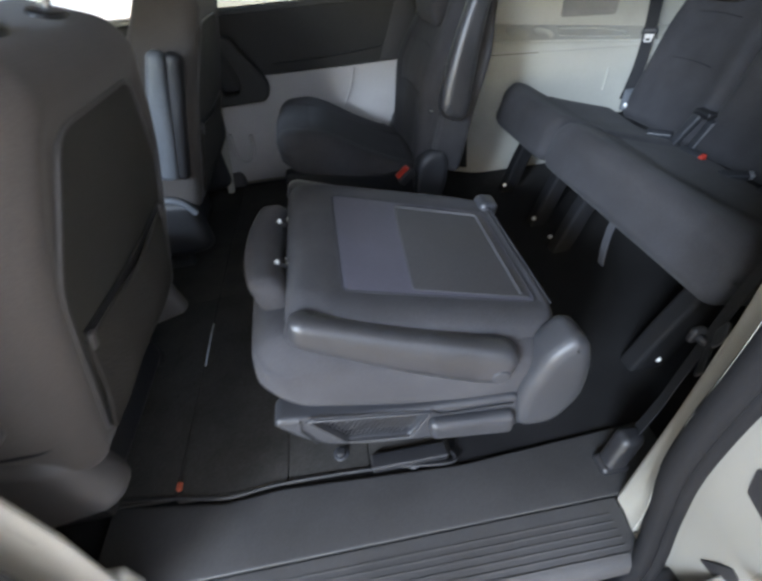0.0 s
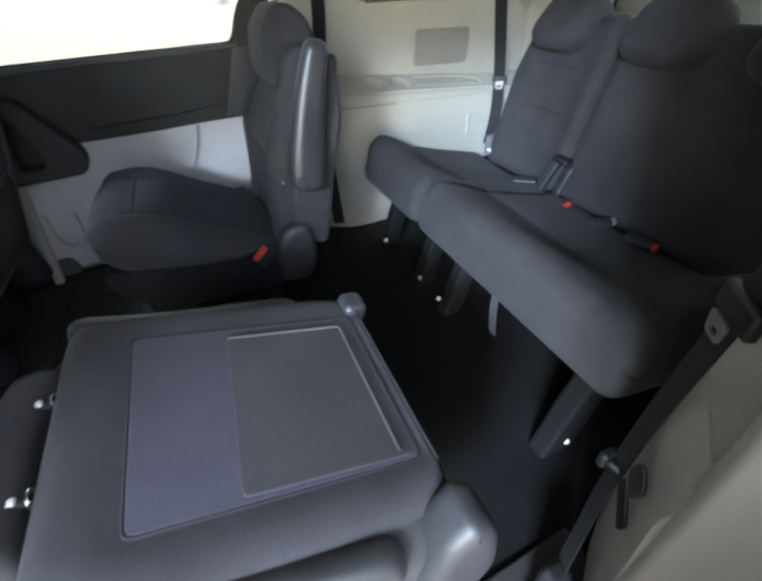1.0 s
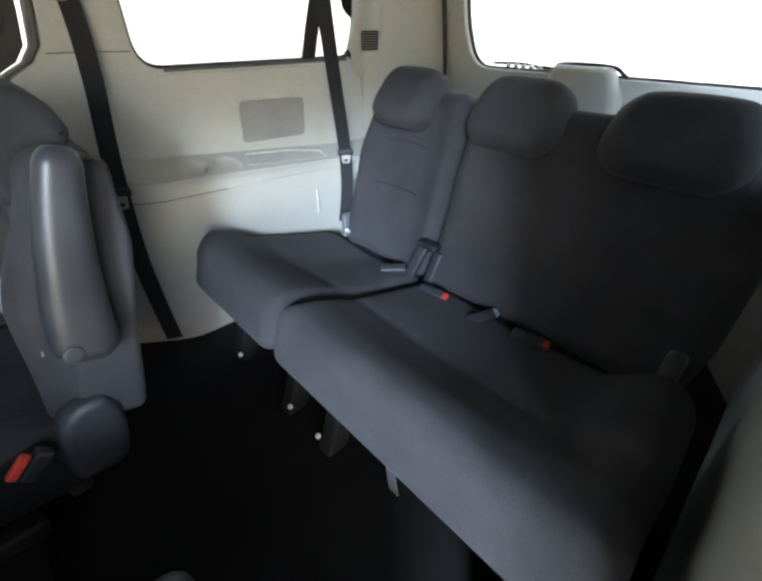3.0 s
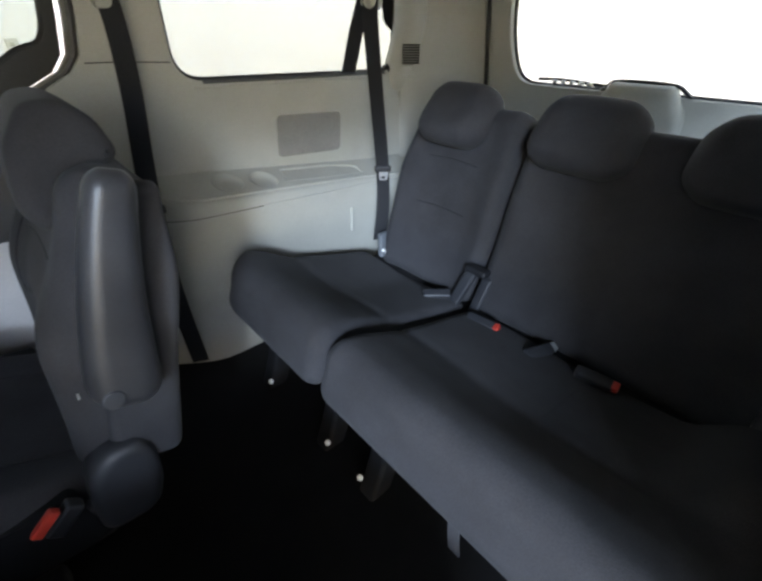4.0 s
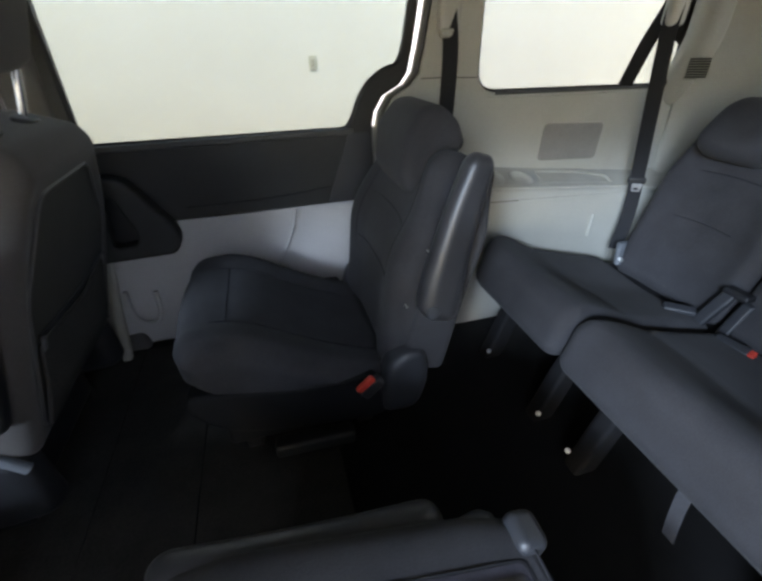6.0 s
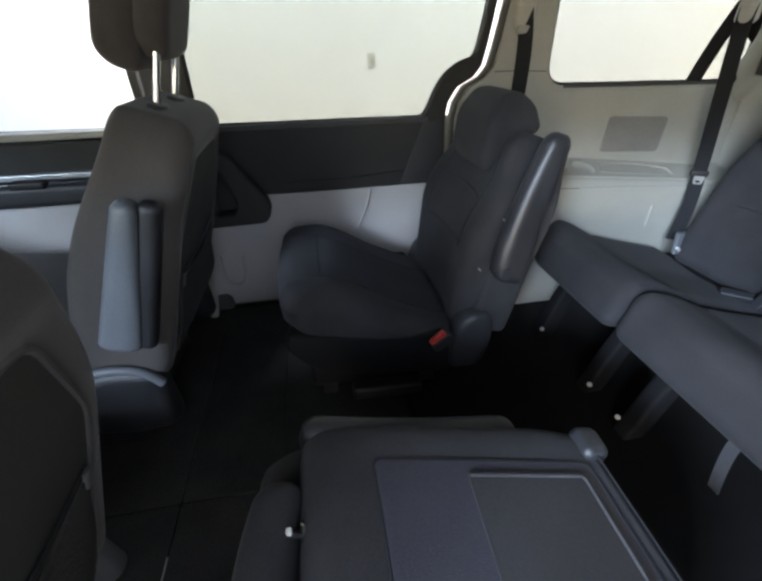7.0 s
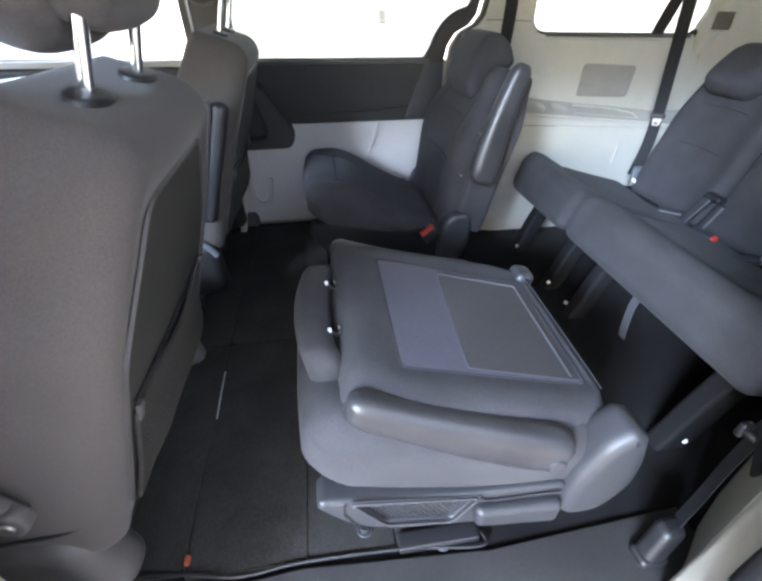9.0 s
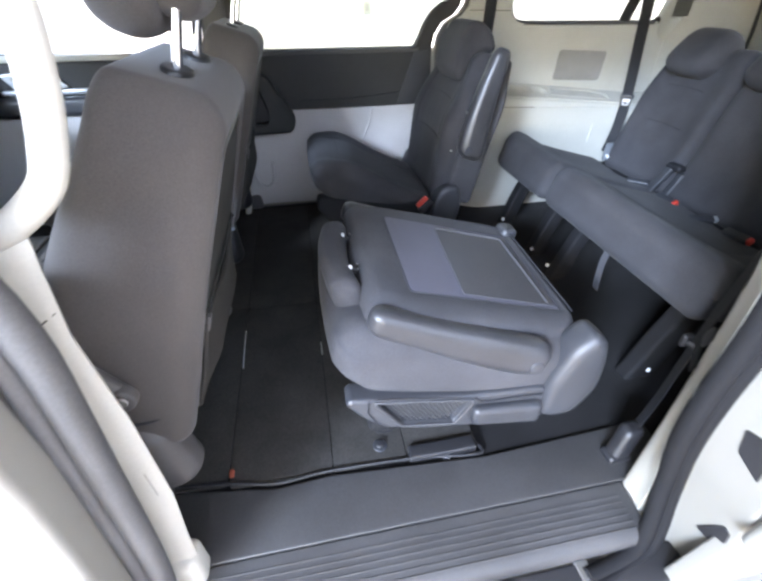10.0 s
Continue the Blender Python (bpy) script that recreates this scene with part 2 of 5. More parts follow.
def curve(points, per=6, closed=False):
    """Catmull-Rom points through the given ones."""
    p = [Vector(q) for q in points]
    m, out = len(p), []
    for i in range(m if closed else m - 1):
        a, b, c, d = (p[(i + k) % m] if closed else p[max(0, min(m - 1, i + k))] for k in (-1, 0, 1, 2))
        for k in range(per):
            t = k / per
            out.append(0.5 * (2 * b + (c - a) * t + (2 * a - 5 * b + 4 * c - d) * t * t + (3 * b - a - 3 * c + d) * t ** 3))
    return out if closed else out + [p[-1]]


def ribbon(points, across, thick, bm=None):
    """A flat strap along points; across: its width as a vector, or one for each point."""
    bm = bm or bmesh.new()
    pts = [Vector(p) for p in points]
    rows = []
    for i, p in enumerate(pts):
        w = Vector(across[i] if isinstance(across, list) else across)
        d = (pts[min(i + 1, len(pts) - 1)] - pts[max(i - 1, 0)]).normalized()
        nrm = d.cross(w).normalized() * thick / 2
        rows.append([bm.verts.new(p + s * w / 2 + q * nrm) for s, q in ((-1, -1), (1, -1), (1, 1), (-1, 1))])
    for a, b in zip(rows, rows[1:]):
        for k in range(4):
            bm.faces.new((a[k], a[(k + 1) % 4], b[(k + 1) % 4], b[k]))
    bm.faces.new(rows[0][::-1]), bm.faces.new(rows[-1])
    return bm


def plate(outer, depth, holes=(), to=None, bevel=0.0, bm=None):
    """A plate cut from a 2D outline, with holes, thickened by the vector depth; to: 2D point -> place."""
    bm2 = bmesh.new()
    edges = []
    for loop in (outer, *holes):
        vs = [bm2.verts.new(to(*p)) for p in loop]
        edges += [bm2.edges.new((vs[i], vs[(i + 1) % len(vs)])) for i in range(len(vs))]
    bmesh.ops.triangle_fill(bm2, edges=edges, use_beauty=True)
    faces = list(bm2.faces)
    res = bmesh.ops.extrude_face_region(bm2, geom=faces)
    bmesh.ops.translate(bm2, verts=[g for g in res["geom"] if isinstance(g, bmesh.types.BMVert)], vec=Vector(depth))
    if bevel:
        bmesh.ops.recalc_face_normals(bm2, faces=bm2.faces)
        rim = [e for e in bm2.edges if len(e.link_faces) == 2 and e.calc_face_angle(0) > radians(60)]
        bmesh.ops.bevel(bm2, geom=rim, offset=bevel, segments=3, profile=0.6, affect="EDGES")
    if bm is None:
        return bm2
    me = bpy.data.meshes.new("joined")
    bm2.to_mesh(me)
    bm2.free()
    bm.from_mesh(me)
    bpy.data.meshes.remove(me)
    return bm


def rounded(poly, radius, n=5):
    """A 2D outline with its corners rounded."""
    out, m = [], len(poly)
    for i in range(m):
        p, a, b = Vector(poly[i]), Vector(poly[i - 1]), Vector(poly[(i + 1) % m])
        u, v = (a - p), (b - p)
        r = min(radius, 0.45 * u.length, 0.45 * v.length)
        s, e = p + u.normalized() * r, p + v.normalized() * r
        for k in range(n + 1):
            t = k / n
            out.append(tuple((1 - t) ** 2 * s + 2 * t * (1 - t) * p + t * t * e))
    return out


def thick_sheet(rows, off, bm=None):
    """A sheet through rows of places, thickened by the vector off."""
    bm = bm or bmesh.new()
    off = Vector(off)
    top = [[bm.verts.new(Vector(p)) for p in row] for row in rows]
    low = [[bm.verts.new(Vector(p) + off) for p in row] for row in rows]
    R, C = len(rows), len(rows[0])
    for i in range(R - 1):
        for j in range(C - 1):
            bm.faces.new((top[i][j], top[i][j + 1], top[i + 1][j + 1], top[i + 1][j]))
            bm.faces.new((low[i][j], low[i + 1][j], low[i + 1][j + 1], low[i][j + 1]))
    for i in range(R - 1):
        for j in (0, C - 1):
            bm.faces.new((top[i][j], top[i + 1][j], low[i + 1][j], low[i][j]))
    for j in range(C - 1):
        for i in (0, R - 1):
            bm.faces.new((top[i][j], top[i][j + 1], low[i][j + 1], low[i][j]))
    return bm


def disc(c, axis, r, depth, n=20, bm=None, dome=0.0):
    """A short cylinder with a rounded rim, facing along axis."""
    bm = bm or bmesh.new()
    z = Vector(axis).normalized()
    x = z.orthogonal().normalized()
    y = z.cross(x)
    rings = []
    for rr, hh in ((r, 0), (r, depth * 0.7), (r * 0.94, depth * 0.93), (r * 0.8, depth + dome * 0.4), (r * 0.4, depth + dome * 0.9)):
        rings.append([bm.verts.new(Vector(c) + z * hh + rr * (math.cos(2 * math.pi * k / n) * x + math.sin(2 * math.pi * k / n) * y)) for k in range(n)])
    for a, b in zip(rings, rings[1:]):
        for k in range(n):
            bm.faces.new((a[k], a[(k + 1) % n], b[(k + 1) % n], b[k]))
    bm.faces.new(rings[0][::-1]), bm.faces.new(rings[-1])
    return bm


def smooth(a, b, v):
    t = max(0.0, min(1.0, (v - a) / (b - a)))
    return t * t * (3 - 2 * t)


def bell(v, c, w):
    return math.exp(-((v - c) / w) ** 2)


# ---- ground and the white wall outside ----
bm = bmesh.new()
bm.faces.new([bm.verts.new(p) for p in ((-60, -60, -0.46), (60, -60, -0.46), (60, 60, -0.46), (-60, 60, -0.46))])
solid("ground", bm, M_CONCRETE, "pale weathered concrete paving round the vehicle", "ground", kind="structure", smooth=False)
bm = plate([(-3.45, -0.46), (5.75, -0.46), (5.75, 3.4), (-3.45, 3.4)], (0, 0.25, 0), to=lambda x, z: (x, 5.85, z))
solid("wall_outside", bm, M_WALL, "white painted plaster wall beside the parked van", "wall", kind="structure", smooth=False)
# added out of view: keeps sky light from the near rear side
bm = plate([(-1.2, -0.46), (5.75, -0.46), (5.75, 2.6), (-1.2, 2.6)], (0, -0.25, 0), to=lambda x, z: (x, -4.2, z))
solid("wall_behind", bm, M_WALL, "unseen plain white wall behind the camera, added to shape the light", "wall", kind="structure", smooth=False)
# unseen slab, added to hold direct sun off the interior
bm = plate([(-3.45, -2.0), (3.0, -2.0), (3.0, 2.3), (-3.45, 2.3)], (0, 0, 0.2), to=lambda x, y: (x, y, 2.6))
solid("canopy", bm, M_WALL, "unseen white ceiling over the van, added to block sun and sky", "ceiling", kind="structure", smooth=False)
# added wall: cuts sky light down to an open corner beside it
bm = plate([(-1.5, -0.46), (5.85, -0.46), (5.85, 2.6), (-1.5, 2.6)], (-0.25, 0, 0), to=lambda y, z: (-3.2, y, z))
solid("wall_ahead", bm, M_WALL, "plain white wall ahead of the van, added to narrow the incoming light", "wall", kind="structure", smooth=False)
# added sunlit backdrop that turns the tailgate window white
bm = plate([(-4.2, -0.46), (5.85, -0.46), (5.85, 3.4), (-4.2, 3.4)], (0.25, 0, 0), to=lambda y, z: (5.5, y, z))
solid("wall_rear", bm, M_WALL, "plain white wall added behind the tailgate to fill its window with white", "wall", kind="structure", smooth=False)
box = thing("wall_outlet", (0.87, 5.84, 0.77), "small grey outlet plate on the white wall", "outlet")
part("cover", soft_box((0.87, 5.842, 0.77), (0.045, 0.008, 0.07), 0.006, 0.05), M_OUTLET, box)
part("socket", soft_box((0.87, 5.832, 0.79), (0.018, 0.004, 0.014), 0.003, 0.05), M_GREY, box)
part("socket", soft_box((0.87, 5.832, 0.75), (0.018, 0.004, 0.014), 0.003, 0.05), M_GREY, box)

# ---- floor of the van ----
bm = plate([(-1.75, 0.40), (2.0, 0.40), (2.0, 2.12), (-1.75, 2.12)], (0, 0, -0.05), to=lambda x, y: (x, y, -0.012))
floor = solid("floor", bm, M_CARPET, "black carpeted van floor, worn and dusty", "floor", kind="structure", smooth=False)
LIDS = [(-0.80, -0.334, 0.575, 1.215), (-0.328, -0.092, 0.565, 1.215), (-0.086, 0.088, 0.562, 1.215), (0.094, 0.268, 0.552, 1.215),
        (-0.80, -0.334, 1.225, 2.06), (-0.328, -0.092, 1.225, 2.06), (-0.086, 0.268, 1.225, 2.06)]
for x0, x1, y0, y1 in LIDS:
    x0, x1, y0, y1 = x0 - 0.0021, x1 + 0.0021, y0 - 0.0038, y1 + 0.0038
    lid = part("floor_lid", plate(rounded([(x0, y0), (x1, y0), (x1, y1), (x0, y1)], 0.012, 3), (0, 0, 0.018), to=lambda x, y: (x, y, -0.017), bevel=0.002), M_LID, floor)
bm = plate([(-0.46, 0.408), (0.72, 0.408), (0.72, 0.545), (0.28, 0.525), (-0.10, 0.548), (-0.22, 0.540), (-0.46, 0.575)], (0, 0, 0.014), to=lambda x, y: (x, y, -0.016), bevel=0.004)
part("entry_mat", bm, M_SILLMAT, floor, "smooth grey vinyl strip inside the door")
part("edge_moulding", tube(curve([(-0.46, 0.588, 0.0), (-0.33, 0.570, 0.003), (-0.22, 0.549, 0.004), (-0.10, 0.556, 0.004), (0.10, 0.550, 0.003), (0.262, 0.533, 0.000), (0.272, 0.56, -0.002)]), 0.0038, 8), M_BLACK, floor)
part("scratch", ribbon([(-0.331, 1.10, 0.0025), (-0.330, 1.02, 0.003), (-0.327, 0.93, 0.0025)], (0.003, 0, 0), 0.001), M_STEEL, floor, "pale worn seam edge")
part("scratch", ribbon([(-0.089, 1.00, 0.0025), (-0.089, 0.94, 0.0025)], (0.002, 0, 0), 0.001), M_STEEL, floor)
part("orange_tab", soft_box((-0.325, 0.592, 0.005), (0.005, 0.009, 0.006), 0.003, 0.02), M_ORANGE, floor, "small orange pull tab")

# ribbed entry sill
sill = thing("door_sill", (0.08, 0.34, -0.05), "grey ribbed plastic scuff plate on the door sill", "door sill", kind="structure")
part("scuff_plate", thick_sheet([[(-0.42 + 0.98 * i / 10, y, z) for i in range(11)] for y, z in ((0.404, -0.004), (0.36, -0.008), (0.32, -0.012), (0.296, -0.020), (0.288, -0.034))], (0, 0.004, -0.03)), M_SILLMAT, sill)
for k in range(6):
    y = 0.318 + 0.013 * k
    part("rib", tube([(-0.40, y, -0.012 + 0.09 * (y - 0.318)), (0.535, y - 0.004, -0.012 + 0.09 * (y - 0.318))], 0.0015, 6), M_SILLMAT, sill)
part("track", soft_box((0.06, 0.255, -0.085), (0.56, 0.035, 0.03), 0.008, 0.2), M_BLACK, sill, "dark door guide track")
part("track_lip", soft_box((0.06, 0.222, -0.10), (0.60, 0.006, 0.03), 0.004, 0.2), M_STEEL, sill)
for k, x in enumerate((0.40, 0.44, 0.50)):
    part("bracket", soft_box((x, 0.262, -0.062 - 0.008 * k), (0.016, 0.03, 0.008), 0.005, 0.05), M_STEEL if k != 1 else M_BLACK, sill)
part("rocker", soft_box((0.1, 0.22, -0.24), (1.9, 0.06, 0.12), 0.03, 0.3), M_PAINT, sill, "pale champagne painted rocker panel")

# ---- far sliding door ----
DOOR_EDGE = [(0.556, 0.02), (0.556, 0.50), (0.548, 0.60), (0.545, 0.70), (0.556, 0.755), (0.585, 0.80), (0.640, 0.828), (0.668, 0.862), (0.684, 0.93), (0.704, 1.04), (0.725, 1.25)]
WIN = [(-0.285, 0.712), (0.468, 0.709), (0.490, 0.745), (0.508, 0.79), (0.540, 0.838), (0.590, 0.872), (0.636, 0.884), (0.652, 0.91), (0.664, 0.96), (0.690, 1.10), (0.70, 1.17), (-0.285, 1.17)]
WIN = rounded(WIN, 0.035, 4)
door = thing("door_1", (0.07, 2.07, 0.0), "closed sliding door with black upper and pale grey lower trim", "sliding door", kind="structure")
part("upper_trim", plate([(-0.42, 0.477)] + [(0.556, 0.477)] + DOOR_EDGE[2:] + [(-0.42, 1.25)], (0, 0.045, 0), [WIN], to=lambda x, z: (x, 2.055 + 0.05 * max(0, z - 0.7), z), bevel=0.004), M_DOORBLACK, door, "black soft vinyl door band")
part("corner_cover", plate(rounded([(0.385, 0.480), (0.550, 0.480), (0.541, 0.60), (0.538, 0.700), (0.500, 0.700), (0.468, 0.699)], 0.01, 3), (0, -0.004, 0), to=lambda x, z: (x, 2.054, z), bevel=0.0015), M_PLASTIC, door, "charcoal plastic corner cover of the door trim")
part("trim_crease", tube(curve([(-0.06, 2.053, 0.515), (0.2, 2.052, 0.518), (0.40, 2.053, 0.535)]), 0.003, 6), M_BLACK, door)
part("belt_seal", soft_box((0.10, 2.062, 0.704), (0.385, 0.012, 0.009), 0.005, 0.1), M_RUBBER, door, "grey rubber window seal")
part("window_frame", tube([(x, 2.075, z) for x, z in WIN], 0.008, 6, closed=True), M_BLACK, door)
part("pane", plate(WIN, (0, 0.004, 0), to=lambda x, z: (x, 2.09 + 0.05 * max(0, z - 0.7), z)), M_GLASS, door, smooth=False).visible_shadow = False
rows = []
for z, y in ((0.02, 2.075), (0.06, 2.06), (0.12, 2.035), (0.25, 2.03), (0.38, 2.04), (0.44, 2.056), (0.474, 2.062)):
    rows.append([(-0.44 + i * 0.0995, y + 0.006 * math.sin(i * 0.9), z) for i in range(11)])
part("lower_trim", thick_sheet(rows, (0, 0.04, 0)), M_LILAC, door, "pale grey lower door trim, scuffed")
part("map_recess", tube(curve([(-0.312, 2.026, 0.268), (-0.312, 2.022, 0.190), (-0.296, 2.020, 0.150), (-0.268, 2.019, 0.136), (-0.240, 2.020, 0.150), (-0.226, 2.022, 0.190), (-0.224, 2.026, 0.255)]), 0.009, 8), M_LILAC, door)
part("crease", tube(curve([(0.02, 2.036, 0.235), (0.12, 2.028, 0.245), (0.19, 2.028, 0.29), (0.25, 2.038, 0.40), (0.27, 2.05, 0.47)]), 0.005, 6), M_LILAC, door)
pull = part("pull_handle", plate(rounded([(-0.42, 0.385), (-0.11, 0.392), (-0.088, 0.44), (-0.105, 0.49), (-0.165, 0.575), (-0.20, 0.632), (-0.27, 0.642), (-0.42, 0.64)], 0.025), (0, -0.06, 0), [rounded([(-0.28, 0.43), (-0.215, 0.435), (-0.205, 0.47), (-0.24, 0.585), (-0.28, 0.60)], 0.02)], to=lambda x, z: (x, 2.05, z), bevel=0.012), M_DOORBLACK, door, "black pull handle with a finger opening")
part("pull_cup", soft_box((-0.245, 2.047, 0.515), (0.05, 0.004, 0.10), 0.003, 0.05), M_BLACK, pull)
part("edge_strip", tube([(x + 0.009, 2.045, z) for x, z in DOOR_EDGE[1:]], 0.0055, 6), M_PAINT, door, "thin pale painted door edge")
bmt = tube([(x + 0.022, 2.05, z) for x, z in DOOR_EDGE[1:]], 0.011, 6)
part("seal", bmt, M_RUBBER, door)

# far pillar behind the front seat
bm = soft_box((-0.365, 2.085, 0.65), (0.055, 0.03, 0.65), 0.02, 0.1)
solid("pillar_front_far", bm, M_BROWN, "grey-brown door pillar beside the front passenger seat", "pillar", kind="structure")
solid("trim_pillar_foot", soft_box((-0.356, 2.030, 0.19), (0.015, 0.016, 0.21), 0.010, 0.03, f=lambda p: Vector((p.x + 0.165 * p.z, p.y, p.z))), M_CREAM, "pale foot trim of the far door pillar", "trim", kind="structure")

# ---- far quarter trim ----
def far_low(x):
    return 1.870 + 0.165 * (1 - smooth(0.50, 0.83, x)) - 0.02 * smooth(1.3, 1.8, x)


def far_up(x, z):
    return 2.000 + 0.07 * (z - 0.515) - 0.035 * (x - 0.85)


def ledge_z(x, y=1.945):
    return 0.530 - 0.085 * (x - 1.1) + 0.34 * (y - 1.945)


quarter = thing("wall_far", (1.15, 1.98, 0), "warm grey plastic side trim with a moulded ledge", "wall", kind="structure")
xs = [0.572, 0.60, 0.64, 0.68, 0.72, 0.76, 0.80, 0.85, 0.92, 1.0, 1.1, 1.2, 1.3, 1.4, 1.5, 1.6, 1.7, 1.8, 1.96]
prof = [(0.012, -0.012), (0.004, 0.06), (0.0, 0.2), (-0.004, 0.36), (-0.008, 0.435), (-0.006, 0.462), (0.000, 0.482), (0.012, 0.494), (0.03, 0.498)]
part("lower_trim", thick_sheet([[(x, far_low(x) + d, z + (ledge_z(x, far_low(x) + 0.02) - 0.502) * smooth(0.36, 0.49, z)) for x in xs] for d, z in prof], (0, 0.03, 0)), M_GREY, quarter)
part("crease", tube([(x, far_low(x) - 0.0075, 0.474 - 0.045 * (x - 1.1)) for x in xs[1:14]], 0.0011, 6, taper=None), M_SEAM, quarter)
part("crease", tube([(x, far_low(x) - 0.0065, 0.474 - 0.045 * (x - 1.1)) for x in xs[9:-2]], 0.0026, 6), M_GREY, quarter)
CUPS = [(0.935, 1.938, 0.044), (1.045, 1.932, 0.042)]
circle = lambda cx, cy, r, n=18: [(cx + r * math.cos(2 * math.pi * k / n), cy + r * math.sin(2 * math.pi * k / n)) for k in range(n)]
tray = rounded([(1.12, 1.905), (1.41, 1.900), (1.41, 1.945), (1.30, 1.968), (1.12, 1.972)], 0.02)
ledge_front = [(x, far_low(x) + 0.012) for x in xs]
ledge_back = [(x, far_up(x, 0.515) + 0.03) for x in reversed(xs)]
part("ledge", plate(ledge_front + ledge_back, (0, 0, -0.006), [circle(*c) for c in CUPS] + [tray], to=lambda x, y: (x, y, ledge_z(x, y))), M_GREY, quarter)
for cx, cy, r in CUPS:
    bm = bmesh.new()
    rings = [[bm.verts.new((cx + rr * math.cos(2 * math.pi * k / 18), cy + rr * math.sin(2 * math.pi * k / 18), ledge_z(cx + rr * math.cos(2 * math.pi * k / 18), cy + rr * math.sin(2 * math.pi * k / 18)) + z)) for k in range(18)] for rr, z in ((r + 0.006, 0.0008), (r + 0.002, 0.0015), (r - 0.003, -0.003), (r - 0.008, -0.009), (r - 0.022, -0.011))]
    for a, b in zip(rings, rings[1:]):
        for k in range(18):
            bm.faces.new((a[k], a[(k + 1) % 18], b[(k + 1) % 18], b[k]))
    bm.faces.new(rings[-1])
    part("cup_holder", bm, M_GREY, quarter)
part("ledge_tray", soft_box((1.265, 1.936, ledge_z(1.265) - 0.013), (0.160, 0.048, 0.006), 0.005, 0.05, f=lambda p: Vector((p.x, p.y, p.z - 0.085 * p.x + 0.34 * p.y))), M_GREY, quarter)
part("tray_rim", tube(curve([(x, y, ledge_z(x, y) + 0.001) for x, y in tray[::3]], 3, True), 0.0015, 6, closed=True), M_GREY, quarter)
QWIN = rounded([(0.888, 0.797), (1.655, 0.790), (1.69, 1.18), (0.90, 1.18)], 0.075, 8)
qout = [(0.574, 0.50), (1.75, 0.50), (1.75, 1.25), (0.755, 1.25)] + [(x + 0.03, z) for x, z in reversed(DOOR_EDGE) if 0.5 < z < 1.2]
part("upper_trim", plate(qout, (0, 0.03, 0), [QWIN], to=lambda x, z: (x, far_up(x, z), z), bevel=0.003), M_GREY, quarter)
part("pillar_joint", tube([(0.70, far_up(0.70, 0.845) - 0.001, 0.846), (0.78, far_up(0.78, 0.845) - 0.001, 0.846), (0.885, far_up(0.885, 0.845) - 0.001, 0.842)], 0.0013, 6), M_SEAM, quarter)
win2 = thing("window_1", (1.28, 2.02, 0.8), "fixed quarter window with black rubber seal", "window", kind="structure")
part("seal", tube([(x, far_up(x, z) + 0.014, z) for x, z in QWIN], 0.009, 8, closed=True), M_BLACK, win2)
part("rear_seal", tube([(x, far_up(x, z) + 0.012, z) for x, z in QWIN if x > 1.60], 0.017, 8), M_BLACK, win2)
part("frit", plate(rounded([(1.60, 1.20), (1.73, 1.20), (1.71, 0.90), (1.66, 0.905), (1.615, 0.94)], 0.015, 3), (0, 0.003, 0), to=lambda x, z: (x, far_up(x, z) + 0.016, z)), M_BLACK, win2, "black printed corner of the glass")
part("lower_seal", tube([(x, far_up(x, z) + 0.006, z) for x, z in [(0.955, 0.792), (1.2, 0.789), (1.60, 0.786)]], 0.0075, 8), M_RUBBER, win2)
part("seal_lip", tube([(x, far_up(x, z) + 0.001, z - 0.009) for x, z in [(0.93, 0.79), (1.2, 0.788), (1.6, 0.784)]], 0.004, 6), M_GREY, win2)
part("pane", plate(QWIN, (0, 0.004, 0), to=lambda x, z: (x, far_up(x, z) + 0.022, z)), M_GLASS_DARK, win2, smooth=False).visible_shadow = False
GR = rounded([(1.138, 0.569), (1.378, 0.560), (1.392, 0.682), (1.152, 0.692)], 0.018, 5)
grille = thing("speaker_grille", (1.26, 1.96, 0.57), "square taupe speaker grille set in the side trim", "speaker grille")
part("mesh", plate(GR, (0, -0.004, 0), to=lambda x, z: (x, far_up(x, z) - 0.0005, z), bevel=0.002), M_GRILLE, grille)
part("rim", tube([(x, far_up(x, z) - 0.001, z) for x, z in GR], 0.0025, 6, closed=True), M_GREY, grille)
part("panel_rib", soft_box((1.33, 1.866, 0.345), (0.006, 0.006, 0.045), 0.005, 0.05), M_GREY, quarter)

part("outer_skin", plate([(-1.75, -0.36), (2.05, -0.36), (2.05, 0.70), (-1.75, 0.70)], (0, 0.02, 0), to=lambda x, z: (x, 2.14, z)), M_PAINT, quarter, "pale painted body side")

# rear corner and tailgate
corner = thing("wall_rear_corner", (1.8, 1.9, 0), "grey-green rear pillar trim with an air vent", "wall", kind="structure")
part("pillar_trim", thick_sheet([[(1.665, 1.975, z), (1.70, 1.945, z), (1.78, 1.885, z), (1.88, 1.83, z), (1.955, 1.79, z)] for z in (0.45, 0.6, 0.75, 0.9, 1.05, 1.25)], (0.01, 0.03, 0)), M_GREY, corner)
part("column", soft_box((1.675, 1.95, 0.98), (0.056, 0.05, 0.27), 0.048, 0.03, f=lambda p: Vector((p.x, p.y + 0.07 * smooth(-0.02, -0.27, p.z), p.z))), M_GREY, corner)
va, vb = Vector((-0.62, -0.78, 0)), Vector((0.78, -0.62, 0))
